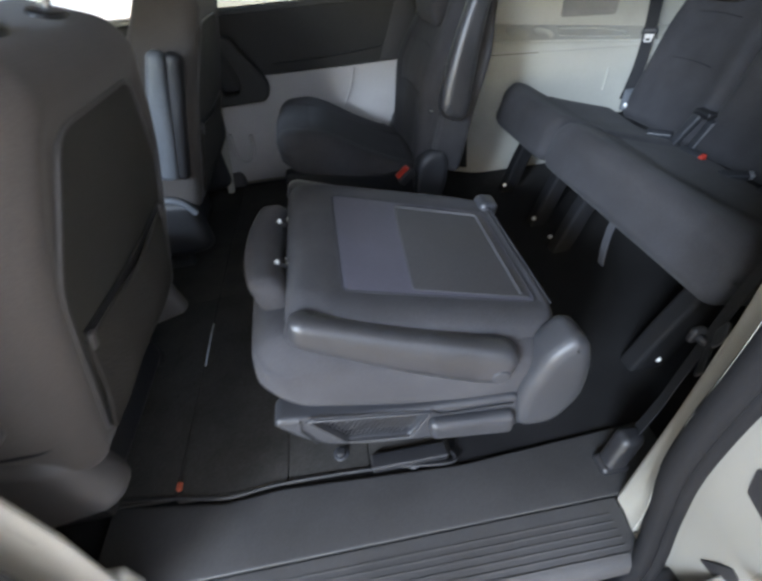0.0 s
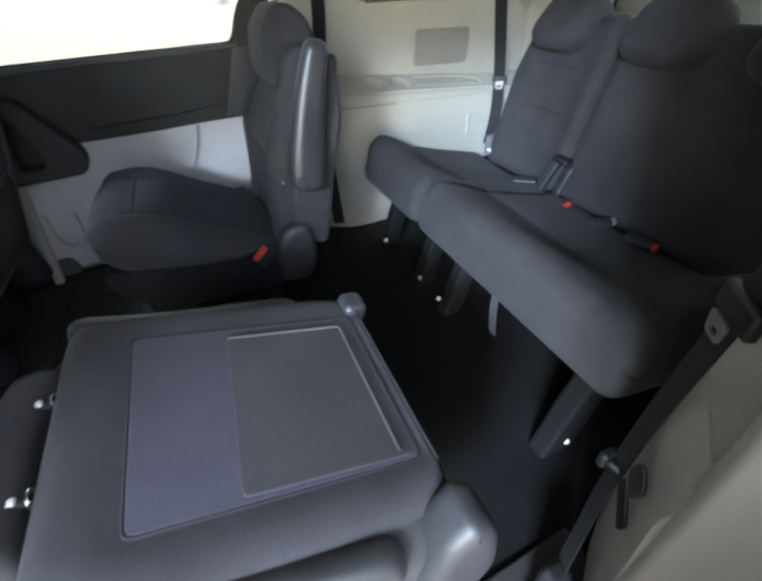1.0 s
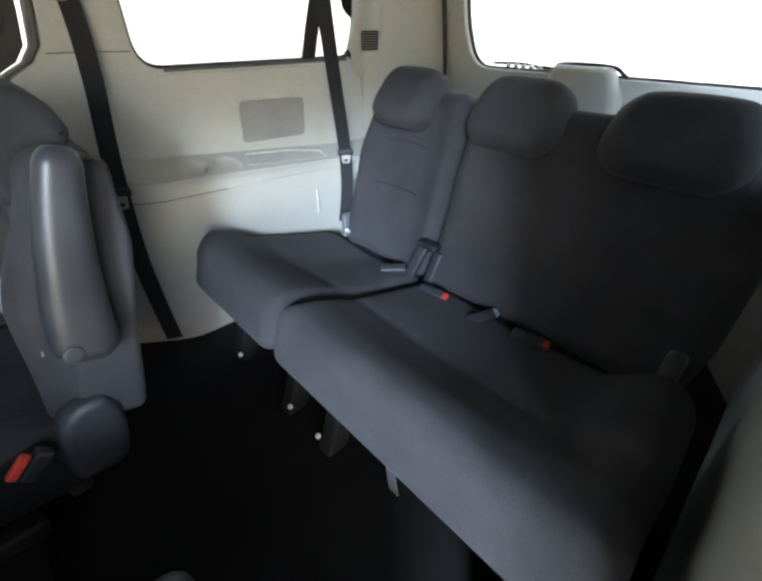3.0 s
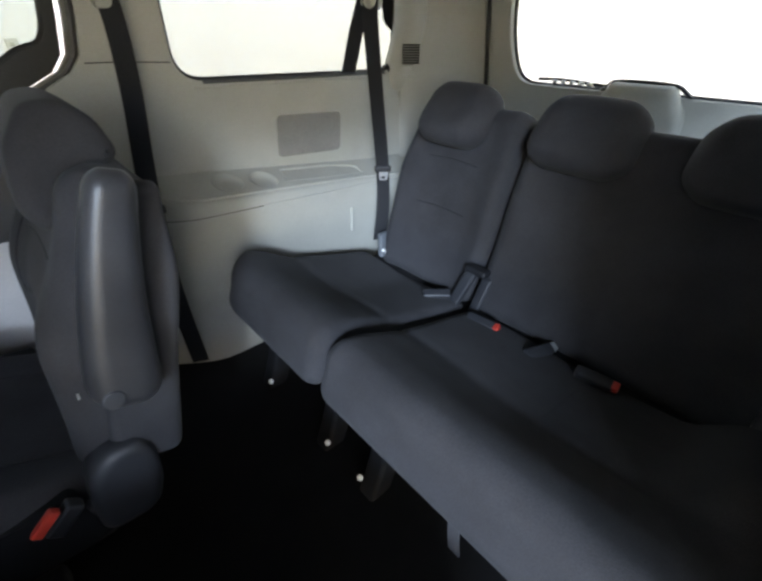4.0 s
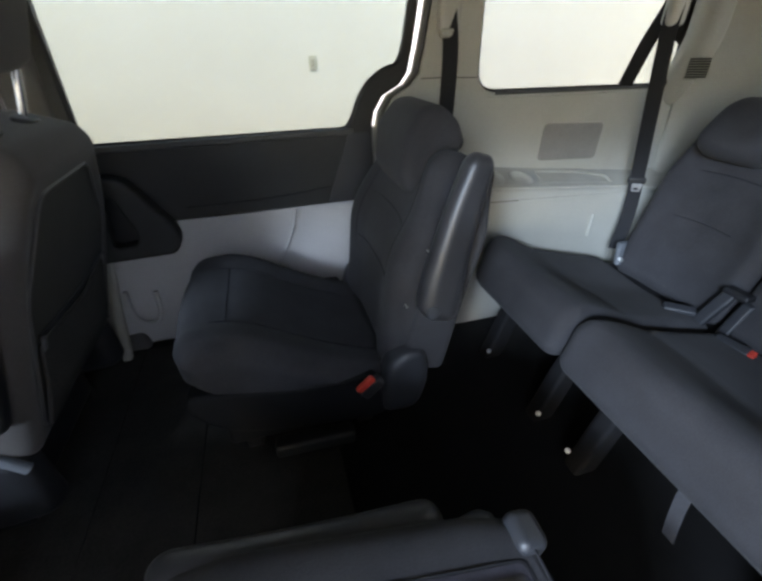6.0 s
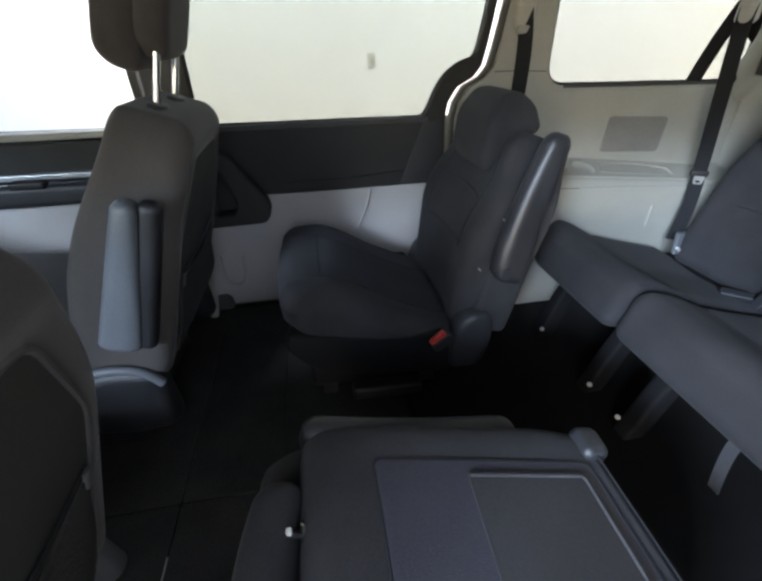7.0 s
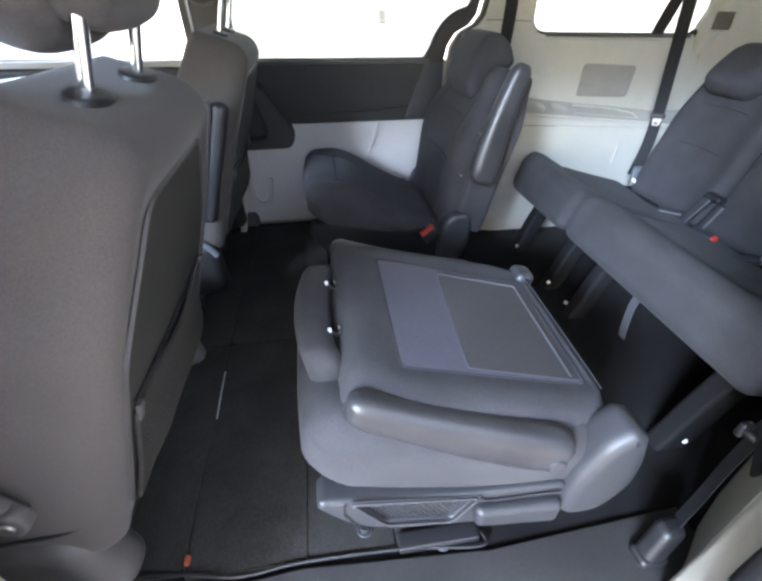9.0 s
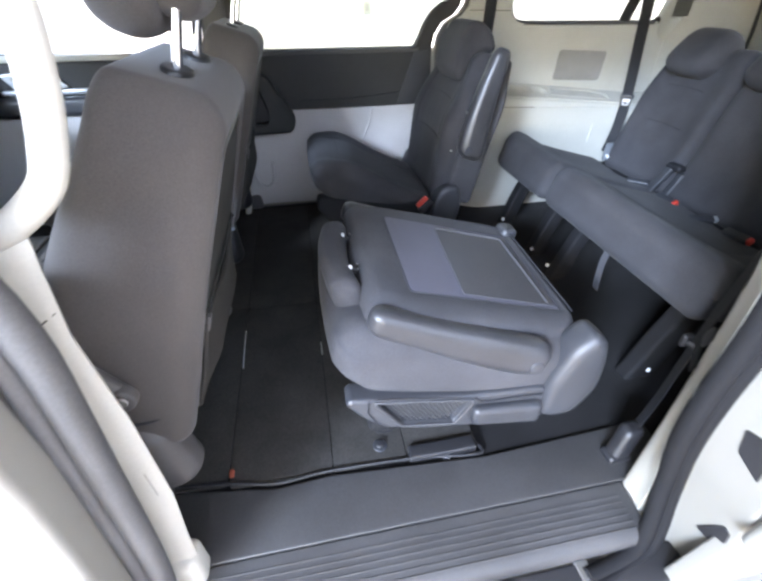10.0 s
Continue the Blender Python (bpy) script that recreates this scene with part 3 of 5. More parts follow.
vent = part("air_vent", plate(rounded([(-0.034, -0.032), (0.034, -0.030), (0.034, 0.032), (-0.034, 0.030)], 0.010, 4), (0, 0, -0.004), to=lambda a, b: tuple(Vector((1.6455, 1.9112, 0.846 + b)) + a * vb)), M_GREY, corner, "small slatted black vent")
for k in range(8):
    z = 0.820 + 0.0076 * k
    c = Vector((1.6445, 1.9105, z))
    part("slat", tube([c - 0.030 * vb, c + 0.030 * vb], 0.0026, 6), M_BLACK, vent)
part("hatch_seam", tube([(1.945, 1.795, 0.3), (1.94, 1.795, 0.75), (1.90, 1.795, 1.0), (1.86, 1.79, 1.25)], 0.008, 8), M_BLACK, corner)
near_corner = thing("wall_rear_near", (1.8, 0.55, 0), "grey rear pillar trim beside the tailgate", "wall", kind="structure")
part("pillar_trim", thick_sheet([[(1.665, 0.485, z), (1.78, 0.555, z), (1.88, 0.61, z), (1.955, 0.65, z)] for z in (0.0, 0.45, 0.75, 1.25)], (0.01, -0.03, 0)), M_GREY, near_corner)

hx = lambda z: 1.965 - 0.22 * max(0.0, z - 0.72)
HWIN = rounded([(0.745, 0.758), (1.675, 0.758), (1.715, 0.90), (1.70, 1.19), (0.74, 1.19), (0.725, 0.90)], 0.07, 7)
hatch = thing("door_2", (1.98, 1.22, 0), "closed tailgate with pale trim and a heated window", "tailgate", kind="structure")
part("trim", plate([(0.56, -0.02), (1.88, -0.02), (1.86, 0.75), (1.82, 1.25), (0.62, 1.25), (0.58, 0.75)], (0.05, 0, 0), [HWIN], to=lambda y, z: (hx(z), y, z), bevel=0.006), M_GREY, hatch)
part("pane", plate(HWIN, (0.004, 0, 0), to=lambda y, z: (hx(z) + 0.035, y, z)), M_GLASS_REAR, hatch, smooth=False).visible_shadow = False
part("window_seal", tube([(hx(z) + 0.028, y, z) for y, z in HWIN], 0.008, 6, closed=True), M_BLACK, hatch)
for k in range(12):
    z = 0.80 + 0.032 * k
    part("heating_wire", tube([(hx(z) + 0.033, 0.76, z), (hx(z) + 0.033, 1.68, z)], 0.0008, 4), M_DEFROST, hatch)
part("wiper_cover", soft_box((1.945, 1.252, 0.668), (0.032, 0.098, 0.120), 0.026, 0.02, f=lambda p: Vector((p.x + 0.03 * smooth(0.05, -0.1, p.z), p.y * (1 + 0.35 * smooth(0.11, 0.03, p.z)), p.z))), M_GREY, hatch, "raised cover of the wiper motor")
part("cover_seal", tube(curve([(1.975, 1.38, 0.757), (1.962, 1.357, 0.775), (1.955, 1.335, 0.788), (1.952, 1.25, 0.792), (1.955, 1.17, 0.788), (1.962, 1.147, 0.775), (1.975, 1.125, 0.757)], 4), 0.006, 6), M_BLACK, hatch)
part("wiper_arm", tube(curve([(2.01, 1.62, 0.772), (2.012, 1.52, 0.775), (2.012, 1.40, 0.768), (2.0, 1.34, 0.77)]), 0.006, 6), M_BLACK, hatch)
for k in range(5):
    part("clip", soft_box((2.0, 1.43 + 0.03 * k, 0.768), (0.008, 0.008, 0.006), 0.003, 0.03), M_STEEL, hatch)

# ---- roof ----
bm = soft_box((0.15, 1.22, 1.285), (1.9, 0.86, 0.035), 0.02, 0.3)
solid("ceiling", bm, M_HEADLINER, "pale grey cloth headliner", "ceiling", kind="structure")

# ---- far front door, windscreen and dashboard ----
fd = thing("door_3", (-0.95, 2.08, 0), "closed front passenger door with black and silver trim", "car door", kind="structure")
FWIN = rounded([(-1.42, 0.725), (-0.455, 0.712), (-0.455, 1.17), (-1.10, 1.17)], 0.03)
part("door_frame", plate([(-1.75, 0.0), (-0.43, 0.0), (-0.43, 1.25), (-1.75, 1.25)], (0, 0.05, 0), [FWIN], to=lambda x, z: (x, 2.075, z)), M_BLACK, fd)
part("pane", plate(FWIN, (0, 0.004, 0), to=lambda x, z: (x, 2.10, z)), M_GLASS_CLEAR, fd, smooth=False).visible_shadow = False
part("upper_trim", soft_box((-1.08, 2.060, 0.645), (0.65, 0.022, 0.052), 0.014, 0.2), M_DOORBLACK, fd)
part("window_strip", soft_box((-1.08, 2.062, 0.708), (0.65, 0.020, 0.011), 0.006, 0.2), M_CREAM, fd, "pale window strip")
part("silver_strip", soft_box((-0.86, 2.036, 0.593), (0.36, 0.012, 0.010), 0.006, 0.1), M_SILVER, fd, "silver trim line")
part("arm_rest", soft_box((-1.0, 2.02, 0.545), (0.55, 0.045, 0.035), 0.02, 0.1), M_PLASTIC, fd)
part("lower_trim", soft_box((-1.08, 2.045, 0.27), (0.65, 0.03, 0.24), 0.02, 0.2), M_LILAC, fd)
bez = part("handle_bezel", plate(rounded([(-1.20, 0.66), (-1.03, 0.678), (-0.965, 0.61), (-1.16, 0.60)], 0.012), (0, -0.02, 0), [rounded([(-1.165, 0.647), (-1.04, 0.658), (-1.01, 0.625), (-1.145, 0.617)], 0.01)], to=lambda x, z: (x, 2.038, z), bevel=0.005), M_SILVER, fd, "silver inner handle surround")
part("lever", soft_box((-1.09, 2.03, 0.637), (0.045, 0.008, 0.010), 0.006, 0.03), M_CHROME, bez)
part("switch_panel", soft_box((-0.80, 1.985, 0.582), (0.05, 0.02, 0.012), 0.008, 0.03), M_BLACK, fd)

dash = thing("dashboard", (-1.6, 1.22, 0), "two-tone dashboard in charcoal over warm grey", "dashboard", kind="structure")
part("top", soft_box((-1.62, 1.22, 0.68), (0.26, 0.82, 0.09), 0.06, 0.08), M_PLASTIC, dash)
part("lower", soft_box((-1.58, 1.22, 0.42), (0.20, 0.82, 0.18), 0.05, 0.08), M_GREY, dash)
part("glove_box", soft_box((-1.375, 1.72, 0.43), (0.012, 0.20, 0.09), 0.01, 0.05), M_GREY, dash)
part("centre_stack", soft_box((-1.36, 1.22, 0.56), (0.05, 0.14, 0.16), 0.03, 0.05), M_BLACK, dash)
part("trim_band", soft_box((-1.37, 1.62, 0.585), (0.02, 0.28, 0.012), 0.008, 0.05), M_SILVER, dash)
part("kick_panel", soft_box((-1.72, 1.22, 0.14), (0.06, 0.85, 0.16), 0.02, 0.2), M_BLACK, dash)
ws = thing("window_2", (-1.5, 1.22, 0.75), "sloping clear windscreen", "windscreen", kind="structure")
part("pane", plate([(0.42, 0.70), (2.02, 0.70), (1.95, 1.26), (0.49, 1.26)], (0.006, 0, 0), to=lambda y, z: (-1.80 + (z - 0.70) * 1.35, y, z)), M_GLASS_CLEAR, ws, smooth=False).visible_shadow = False
part("frame", tube([(-1.80 + (z - 0.70) * 1.35, y, z) for y, z in ((0.42, 0.70), (2.02, 0.70), (1.97, 1.26), (0.47, 1.26))], 0.03, 8, closed=True), M_BLACK, ws)
console = thing("centre_console", (-1.05, 1.22, 0), "low charcoal centre console between the front seats", "console")
part("body", soft_box((-1.05, 1.22, 0.15), (0.22, 0.11, 0.155), 0.03, 0.05), M_PLASTIC, console)
part("tray", soft_box((-1.05, 1.22, 0.308), (0.18, 0.08, 0.008), 0.006, 0.05), M_BLACK, console)

# ---- near side: front door, pillars and quarter ----
nd = thing("door_4", (-0.95, 0.34, 0), "closed driver's door, pale paint outside", "car door", kind="structure")
NWIN = rounded([(-1.42, 0.725), (-0.52, 0.712), (-0.52, 1.17), (-1.10, 1.17)], 0.03)
part("skin", plate([(-1.75, -0.35), (-0.435, -0.35), (-0.432, -0.02), (-0.402, 0.17), (-0.378, 0.38), (-0.364, 0.52), (-0.362, 0.70), (-0.385, 0.9), (-0.42, 1.25), (-1.75, 1.25)], (0, -0.06, 0), [NWIN], to=lambda x, z: (x, 0.335, z), bevel=0.012), M_PAINT, nd, "pale champagne painted door skin")
part("inner_trim", plate([(-1.75, 0.0), (-0.47, 0.0), (-0.47, 0.70), (-1.75, 0.70)], (0, 0.06, 0), to=lambda x, z: (x, 0.345, z), bevel=0.01), M_LILAC, nd)
part("pane", plate(NWIN, (0, 0.004, 0), to=lambda x, z: (x, 0.32, z)), M_GLASS_CLEAR, nd, smooth=False).visible_shadow = False

bp = thing("pillar_front_near", (-0.38, 0.4, 0), "cream plastic door pillar with grab handle and rubber seal", "pillar", kind="structure")
b_in = [(-0.360, -0.02), (-0.348, 0.14), (-0.332, 0.28), (-0.328, 0.47), (-0.334, 0.62), (-0.325, 0.70), (-0.318, 0.745), (-0.345, 0.765), (-0.42, 0.78), (-0.44, 0.9), (-0.45, 1.25)]
bm = thick_sheet([[(x, 0.402, z), (x - 0.008, 0.394, z), (x - 0.05, 0.39, z), (x - 0.10, 0.386, z)] for x, z in b_in], (-0.004, 0.008, 0))
part("trim", bm, M_CREAM, bp)
part("trim_joint", tube([(-0.333, 0.3995, 0.655), (-0.345, 0.391, 0.648), (-0.40, 0.387, 0.63)], 0.0010, 5), M_SEAM, bp)
part("belt_slot", soft_box((-0.345, 0.398, 0.335), (0.004, 0.005, 0.032), 0.003, 0.03), M_CREAM, bp, "raised clip on the pillar trim")
part("kick_trim", soft_box((-0.385, 0.405, 0.03), (0.035, 0.03, 0.05), 0.02, 0.03), M_CREAM, bp)
hand = curve([(-0.372, 0.395, 0.735), (-0.335, 0.398, 0.745), (-0.303, 0.40, 0.765), (-0.280, 0.40, 0.787), (-0.268, 0.40, 0.812), (-0.258, 0.40, 0.842), (-0.250, 0.40, 0.878), (-0.246, 0.40, 0.92), (-0.255, 0.40, 0.98), (-0.30, 0.40, 1.05), (-0.40, 0.395, 1.10)], 5)
part("grab_handle", tube(hand, 0.0135, 12), M_CREAM, bp, "curved cream grab handle")
bs = [(-0.425, 0.345, -0.05), (-0.385, 0.342, 0.10), (-0.362, 0.340, 0.25), (-0.345, 0.338, 0.42), (-0.332, 0.338, 0.56), (-0.324, 0.338, 0.68), (-0.345, 0.34, 0.80), (-0.385, 0.345, 1.0), (-0.42, 0.35, 1.25)]
part("seal", tube(curve(bs, 4), 0.017, 10), M_RUBBER, bp, "grey hollow rubber door seal")
part("seal_lip", tube(curve([(x - 0.024, y - 0.004, z) for x, y, z in bs], 4), 0.012, 8), M_RUBBER, bp)

cp = thing("pillar_rear_near", (0.55, 0.36, 0), "cream plastic rear door pillar with dark rubber seal", "pillar", kind="structure")
c_in = [(0.566, -0.012), (0.564, 0.10), (0.561, 0.30), (0.556, 0.45), (0.545, 0.57), (0.528, 0.68), (0.51, 0.78), (0.50, 0.95), (0.50, 1.25)]
c_out = [(0.562, -0.03), (0.548, 0.10), (0.502, 0.27), (0.486, 0.40), (0.484, 0.52), (0.476, 0.64), (0.462, 0.76), (0.45, 0.95), (0.445, 1.25)]
y_out = lambda z: 0.345
rows = []
for (xi, z), (xo, zo) in zip(c_in, c_out):
    rows.append([(xi + 0.11, 0.432 if z > 0.5 else 0.415, z), (xi + 0.03, 0.418, z), (xi + 0.006, 0.408, z), (xi, 0.400, z), (0.5 * (xi + xo) + 0.004, 0.5 * (0.40 + y_out(zo)), 0.5 * (z + zo)), (xo, y_out(zo), zo)])
part("trim", thick_sheet(rows, (0.03, 0.0, 0)), M_CREAM, cp)
cs = [(xo + 0.012, 0.334, zo) for xo, zo in c_out]
cs[0] = (0.535, 0.290, -0.045)
part("seal", tube(curve([(0.40, 0.262, -0.055)] + cs, 4), 0.0165, 10), M_SEAL, cp, "black hollow rubber door seal")
part("seal_lip", tube(curve([(0.40, 0.242, -0.06)] + [(x + 0.022, y - 0.010, z - 0.006) for x, y, z in cs], 4), 0.012, 10), M_SEAL, cp)


def jamb_x(y, z):
    """Painted jamb face between the seal and the outer skin."""
    for (xa, za), (xb, zb) in zip(c_out, c_out[1:]):
        if z <= zb:
            break
    x = xa + (xb - xa) * max(0.0, min(1.0, (z - za) / (zb - za)))
    return x + 0.046 + 0.12 * (0.338 - y)


nq = thing("quarter_panel_near", (1.2, 0.25, 0), "pale champagne painted rear body side with latch recesses", "car body", kind="structure")
edge = [(jamb_x(0.22, z), z) for x, z in c_out]
edge[0] = (0.56, -0.06)
QN = rounded([(0.95, 0.80), (1.65, 0.80), (1.65, 1.17), (0.97, 1.17)], 0.06)
part("skin", plate([(0.50, -0.36), (2.0, -0.36), (2.05, 0.75), (1.85, 1.25), (0.52, 1.25)] + list(reversed(edge)), (0, 0.03, 0), [QN], to=lambda x, z: (x, 0.215 - 0.03 * smooth(0.6, 0.9, x), z), bevel=0.006), M_PAINT, nq)
part("jamb", thick_sheet([[(jamb_x(y, z), y, z) for y in (0.345, 0.32, 0.29, 0.26, 0.235, 0.222)] for z in (-0.26, -0.10, 0.0, 0.10, 0.18, 0.27, 0.34, 0.40, 0.52, 0.64, 0.76, 0.95, 1.25)], (0.02, 0, 0)), M_PAINT, nq, "pale painted door jamb")
for hole in ([(0.272, 0.058), (0.240, 0.134), (0.228, 0.125), (0.226, 0.060)], [(0.280, 0.325), (0.288, 0.375), (0.245, 0.385), (0.240, 0.300)]):
    part("recess", plate(rounded(hole, 0.004, 3), (0.006, 0, 0), to=lambda y, z: (jamb_x(y, z) - 0.002, y, z)), M_BLACK, nq, "dark latch recess in the jamb")
part("shoulder", soft_box((0.66, 0.196, 0.40), (0.05, 0.014, 0.22), 0.012, 0.05, f=lambda p: Vector((p.x + 0.25 * p.z, p.y, p.z))), M_PAINT, nq)

def near_low(x):
    return 0.547 - 0.137 * (1 - smooth(0.55, 0.83, x))


wn_near = thing("wall_near", (1.15, 0.5, 0), "warm grey side trim with moulded ledge behind the open door", "wall", kind="structure")
xs2 = [0.585, 0.62, 0.66, 0.70, 0.74, 0.78, 0.82, 0.88, 1.0, 1.2, 1.4, 1.6, 1.8, 1.96]
part("lower_trim", thick_sheet([[(x, near_low(x) - d, z) for x in xs2] for d, z in prof], (0, -0.03, 0)), M_GREY, wn_near)
near_up = lambda x, z: 0.455 - 0.06 * (z - 0.5) - 0.03 * (1 - smooth(0.55, 0.85, x)) + 0.02 * smooth(1.3, 1.75, x)
NC = [(0.98, 0.507, 0.034), (1.09, 0.507, 0.034)]
part("ledge", plate([(x, near_low(x) - 0.012) for x in xs2] + [(x, near_up(x, 0.5) - 0.03) for x in reversed(xs2)], (0, 0, -0.006), [circle(*c) for c in NC], to=lambda x, y: (x, y, 0.502)), M_GREY, wn_near)
for cx, cy, r in NC:
    bm = bmesh.new()
    rings = [[bm.verts.new((cx + rr * math.cos(2 * math.pi * k / 18), cy + rr * math.sin(2 * math.pi * k / 18), z)) for k in range(18)] for rr, z in ((r + 0.006, 0.503), (r, 0.503), (r - 0.003, 0.465), (r - 0.006, 0.44))]
    for a, b in zip(rings, rings[1:]):
        for k in range(18):
            bm.faces.new((a[k], a[(k + 1) % 18], b[(k + 1) % 18], b[k]))
    bm.faces.new(rings[-1])
    part("cup_holder", bm, M_GREY, wn_near)
QN2 = rounded([(0.90, 0.797), (1.655, 0.790), (1.69, 1.18), (0.90, 1.18)], 0.075, 8)
part("upper_trim", plate([(0.60, 0.50), (1.75, 0.50), (1.75, 1.25), (0.60, 1.25)], (0, -0.03, 0), [QN2], to=lambda x, z: (x, near_up(x, z), z), bevel=0.003), M_GREY, wn_near)
w4 = thing("window_3", (1.28, 0.42, 0.8), "near quarter window with black seal", "window", kind="structure")
part("pane", plate(QN2, (0, -0.004, 0), to=lambda x, z: (x, near_up(x, z) - 0.022, z)), M_GLASS_DARK, w4, smooth=False).visible_shadow = False
part("seal", tube([(x, near_up(x, z) - 0.012, z) for x, z in QN2], 0.009, 8, closed=True), M_BLACK, w4)


# ---- second-row seats ----
def cushion_bend(p):
    """Seat cushion: rises to the front, hollow in the middle, bolsters at the sides."""
    q = p.copy()
    front = smooth(0.06, -0.26, p.x)
    q.z = p.z - 0.21 * (p.x) + (0.022 * front if p.z > 0 else 0)
    if p.z > 0.02:
        q.z += 0.010 * smooth(0.10, 0.20, abs(p.y)) * (1 - smooth(0.2, 0.25, abs(p.y))) - 0.012 * bell(p.x, 0.02, 0.1)
        q.z -= 0.005 * bell(abs(p.y), 0.135, 0.02) + 0.005 * bell(p.x, -0.135, 0.02) * (abs(p.y) < 0.135)
    nose = smooth(-0.10, -0.245, p.x)
    q.x += nose * (0.042 * smooth(0.0, -0.06, p.z) + 0.014 * (p.y / 0.25) ** 2)
    q.z -= nose * 0.042 * smooth(0.0, 0.06, p.z) * (0.4 + 0.6 * (p.y / 0.25) ** 2)
    q.y *= 1 - 0.03 * front
    return q


def diamond_net(y):
    """Crossing cords inside the slanted pocket outline of the side skirt."""
    bm = bmesh.new()
    top = lambda x: 0.276 - 0.201 * (x - 0.008)
    low = lambda x: 0.196 - 0.2105 * (x - 0.062)
    inside = lambda x, z: low(x) < z < top(x) and x > 0.008 + 0.054 * (top(x) - z) / 0.069 and x < 0.212 - 0.036 * (top(x) - z) / 0.056
    for s in (-1, 1):
        for k in range(-14, 34):
            pts = []
            for i in range(41):
                z = 0.165 + 0.115 * i / 40
                x = 0.0095 * k + s * (z - 0.24) * 0.62 + 0.01
                if inside(x, z):
                    pts.append((x, y + s * 0.0008, z))
            if len(pts) > 2:
                tube([pts[0], pts[len(pts) // 2], pts[-1]], 0.0012, 4, bm=bm)
    return bm


def upright_cushion(p):
    """The sat-on cushion: sinks towards the backrest."""
    q = cushion_bend(p)
    if p.z > 0:
        q.z -= 0.080 * smooth(-0.08, 0.22, p.x)
    return q


def folded_cushion(p):
    """The cushion under the folded backrest: its front face stands fuller."""
    q = cushion_bend(p)
    q.x -= 0.030 * smooth(-0.10, -0.245, p.x) * smooth(0.05, -0.06, p.z)
    return q


def seat_base(root, y0, folded):
    """Everything below the backrest: cushion, side skirts, hinge covers, legs. y0: the side that faces the open door."""
    yc = y0 + 0.25
    bend = folded_cushion if folded else upright_cushion
    cushion = part("cushion", soft_box((0.188, yc, 0.300), (0.248, 0.252, 0.080), 0.052, 0.02, f=bend), M_CLOTH, root)
    m = Matrix.Translation((0.188, yc, 0.300))
    for yl in (-0.135, 0.135):
        part("seam", seam_line([(-0.17 + 0.38 * k / 14, yl, 0.080) for k in range(15)], bend, m, (0, 0, 0.0002)), M_SEAM, cushion)
    part("seam", seam_line([(-0.135, -0.135 + 0.27 * k / 10, 0.080) for k in range(11)], bend, m, (0, 0, 0.0002)), M_SEAM, cushion)
    skirt_out = [(-0.040, 0.292), (0.0, 0.284), (0.10, 0.266), (0.205, 0.250), (0.30, 0.242), (0.375, 0.238), (0.40, 0.14), (0.36, 0.130), (0.21, 0.148), (0.10, 0.167), (0.03, 0.189), (-0.015, 0.229), (-0.05, 0.279)]
    if not folded:
        skirt_out = [(x, z + (0.028 if k < 6 else 0.0)) for k, (x, z) in enumerate(skirt_out)]
    for s, ys in ((-1, y0 - (0.012 if folded else 0.003)), (1, y0 + 0.512)):
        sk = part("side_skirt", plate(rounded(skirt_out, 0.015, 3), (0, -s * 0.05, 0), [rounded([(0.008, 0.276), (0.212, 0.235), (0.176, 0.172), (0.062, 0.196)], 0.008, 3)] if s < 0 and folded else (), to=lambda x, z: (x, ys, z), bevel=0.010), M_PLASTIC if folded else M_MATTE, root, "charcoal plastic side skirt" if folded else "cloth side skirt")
        if s < 0 and folded:
            part("net_back", soft_box((0.112, ys + 0.022, 0.222), (0.105, 0.002, 0.038), 0.002, 0.03, f=lambda p: Vector((p.x, p.y, p.z - 0.21 * p.x))), M_BLACK, sk)
            part("net", diamond_net(ys + 0.010), M_PLASTIC, sk, "grey diamond mesh insert")
            part("inset_frame", tube([(x, ys - 0.001, z) for x, z in rounded([(0.004, 0.279), (0.216, 0.238), (0.178, 0.169), (0.060, 0.193)], 0.01, 3)], 0.0035, 6, closed=True), M_PLASTIC, sk)
            part("front_joint", tube([(-0.005, ys - 0.002, 0.286), (-0.008, ys - 0.002, 0.254), (0.012, ys - 0.002, 0.209)], 0.0015, 5), M_SEAM, sk)
            part("lever", soft_box((0.290, ys - 0.006, 0.186), (0.080, 0.015, 0.028), 0.014, 0.02, f=lambda p: Vector((p.x, p.y, p.z * (1 + 1.6 * p.x) - 0.15 * p.x))), M_PLASTIC, sk, "recline lever")
            part("skirt_line", tube(curve([(0.215, ys - 0.002, 0.246), (0.235, ys - 0.003, 0.229), (0.30, ys - 0.003, 0.226), (0.365, ys - 0.003, 0.222)]), 0.0025, 5), M_SEAM, sk)
        hc = rounded([(0.372, 0.145), (0.455, 0.140), (0.497, 0.22), (0.492, 0.30), (0.474, 0.362), (0.446, 0.378), (0.408, 0.345), (0.374, 0.25)] if folded and s < 0 else [(0.385, 0.145), (0.465, 0.140), (0.486, 0.20), (0.480, 0.255), (0.45, 0.275), (0.41, 0.262), (0.388, 0.22)] if folded else [(0.382, 0.145), (0.475, 0.140), (0.502, 0.22), (0.502, 0.29), (0.485, 0.325), (0.44, 0.328), (0.405, 0.30), (0.385, 0.24)], 0.035, 6)
        part("hinge_cover", plate(hc, (0, -s * 0.075, 0), to=lambda x, z: (x, ys + s * 0.014, z), bevel=0.022), M_PLASTIC, root, "rounded plastic hinge cover")
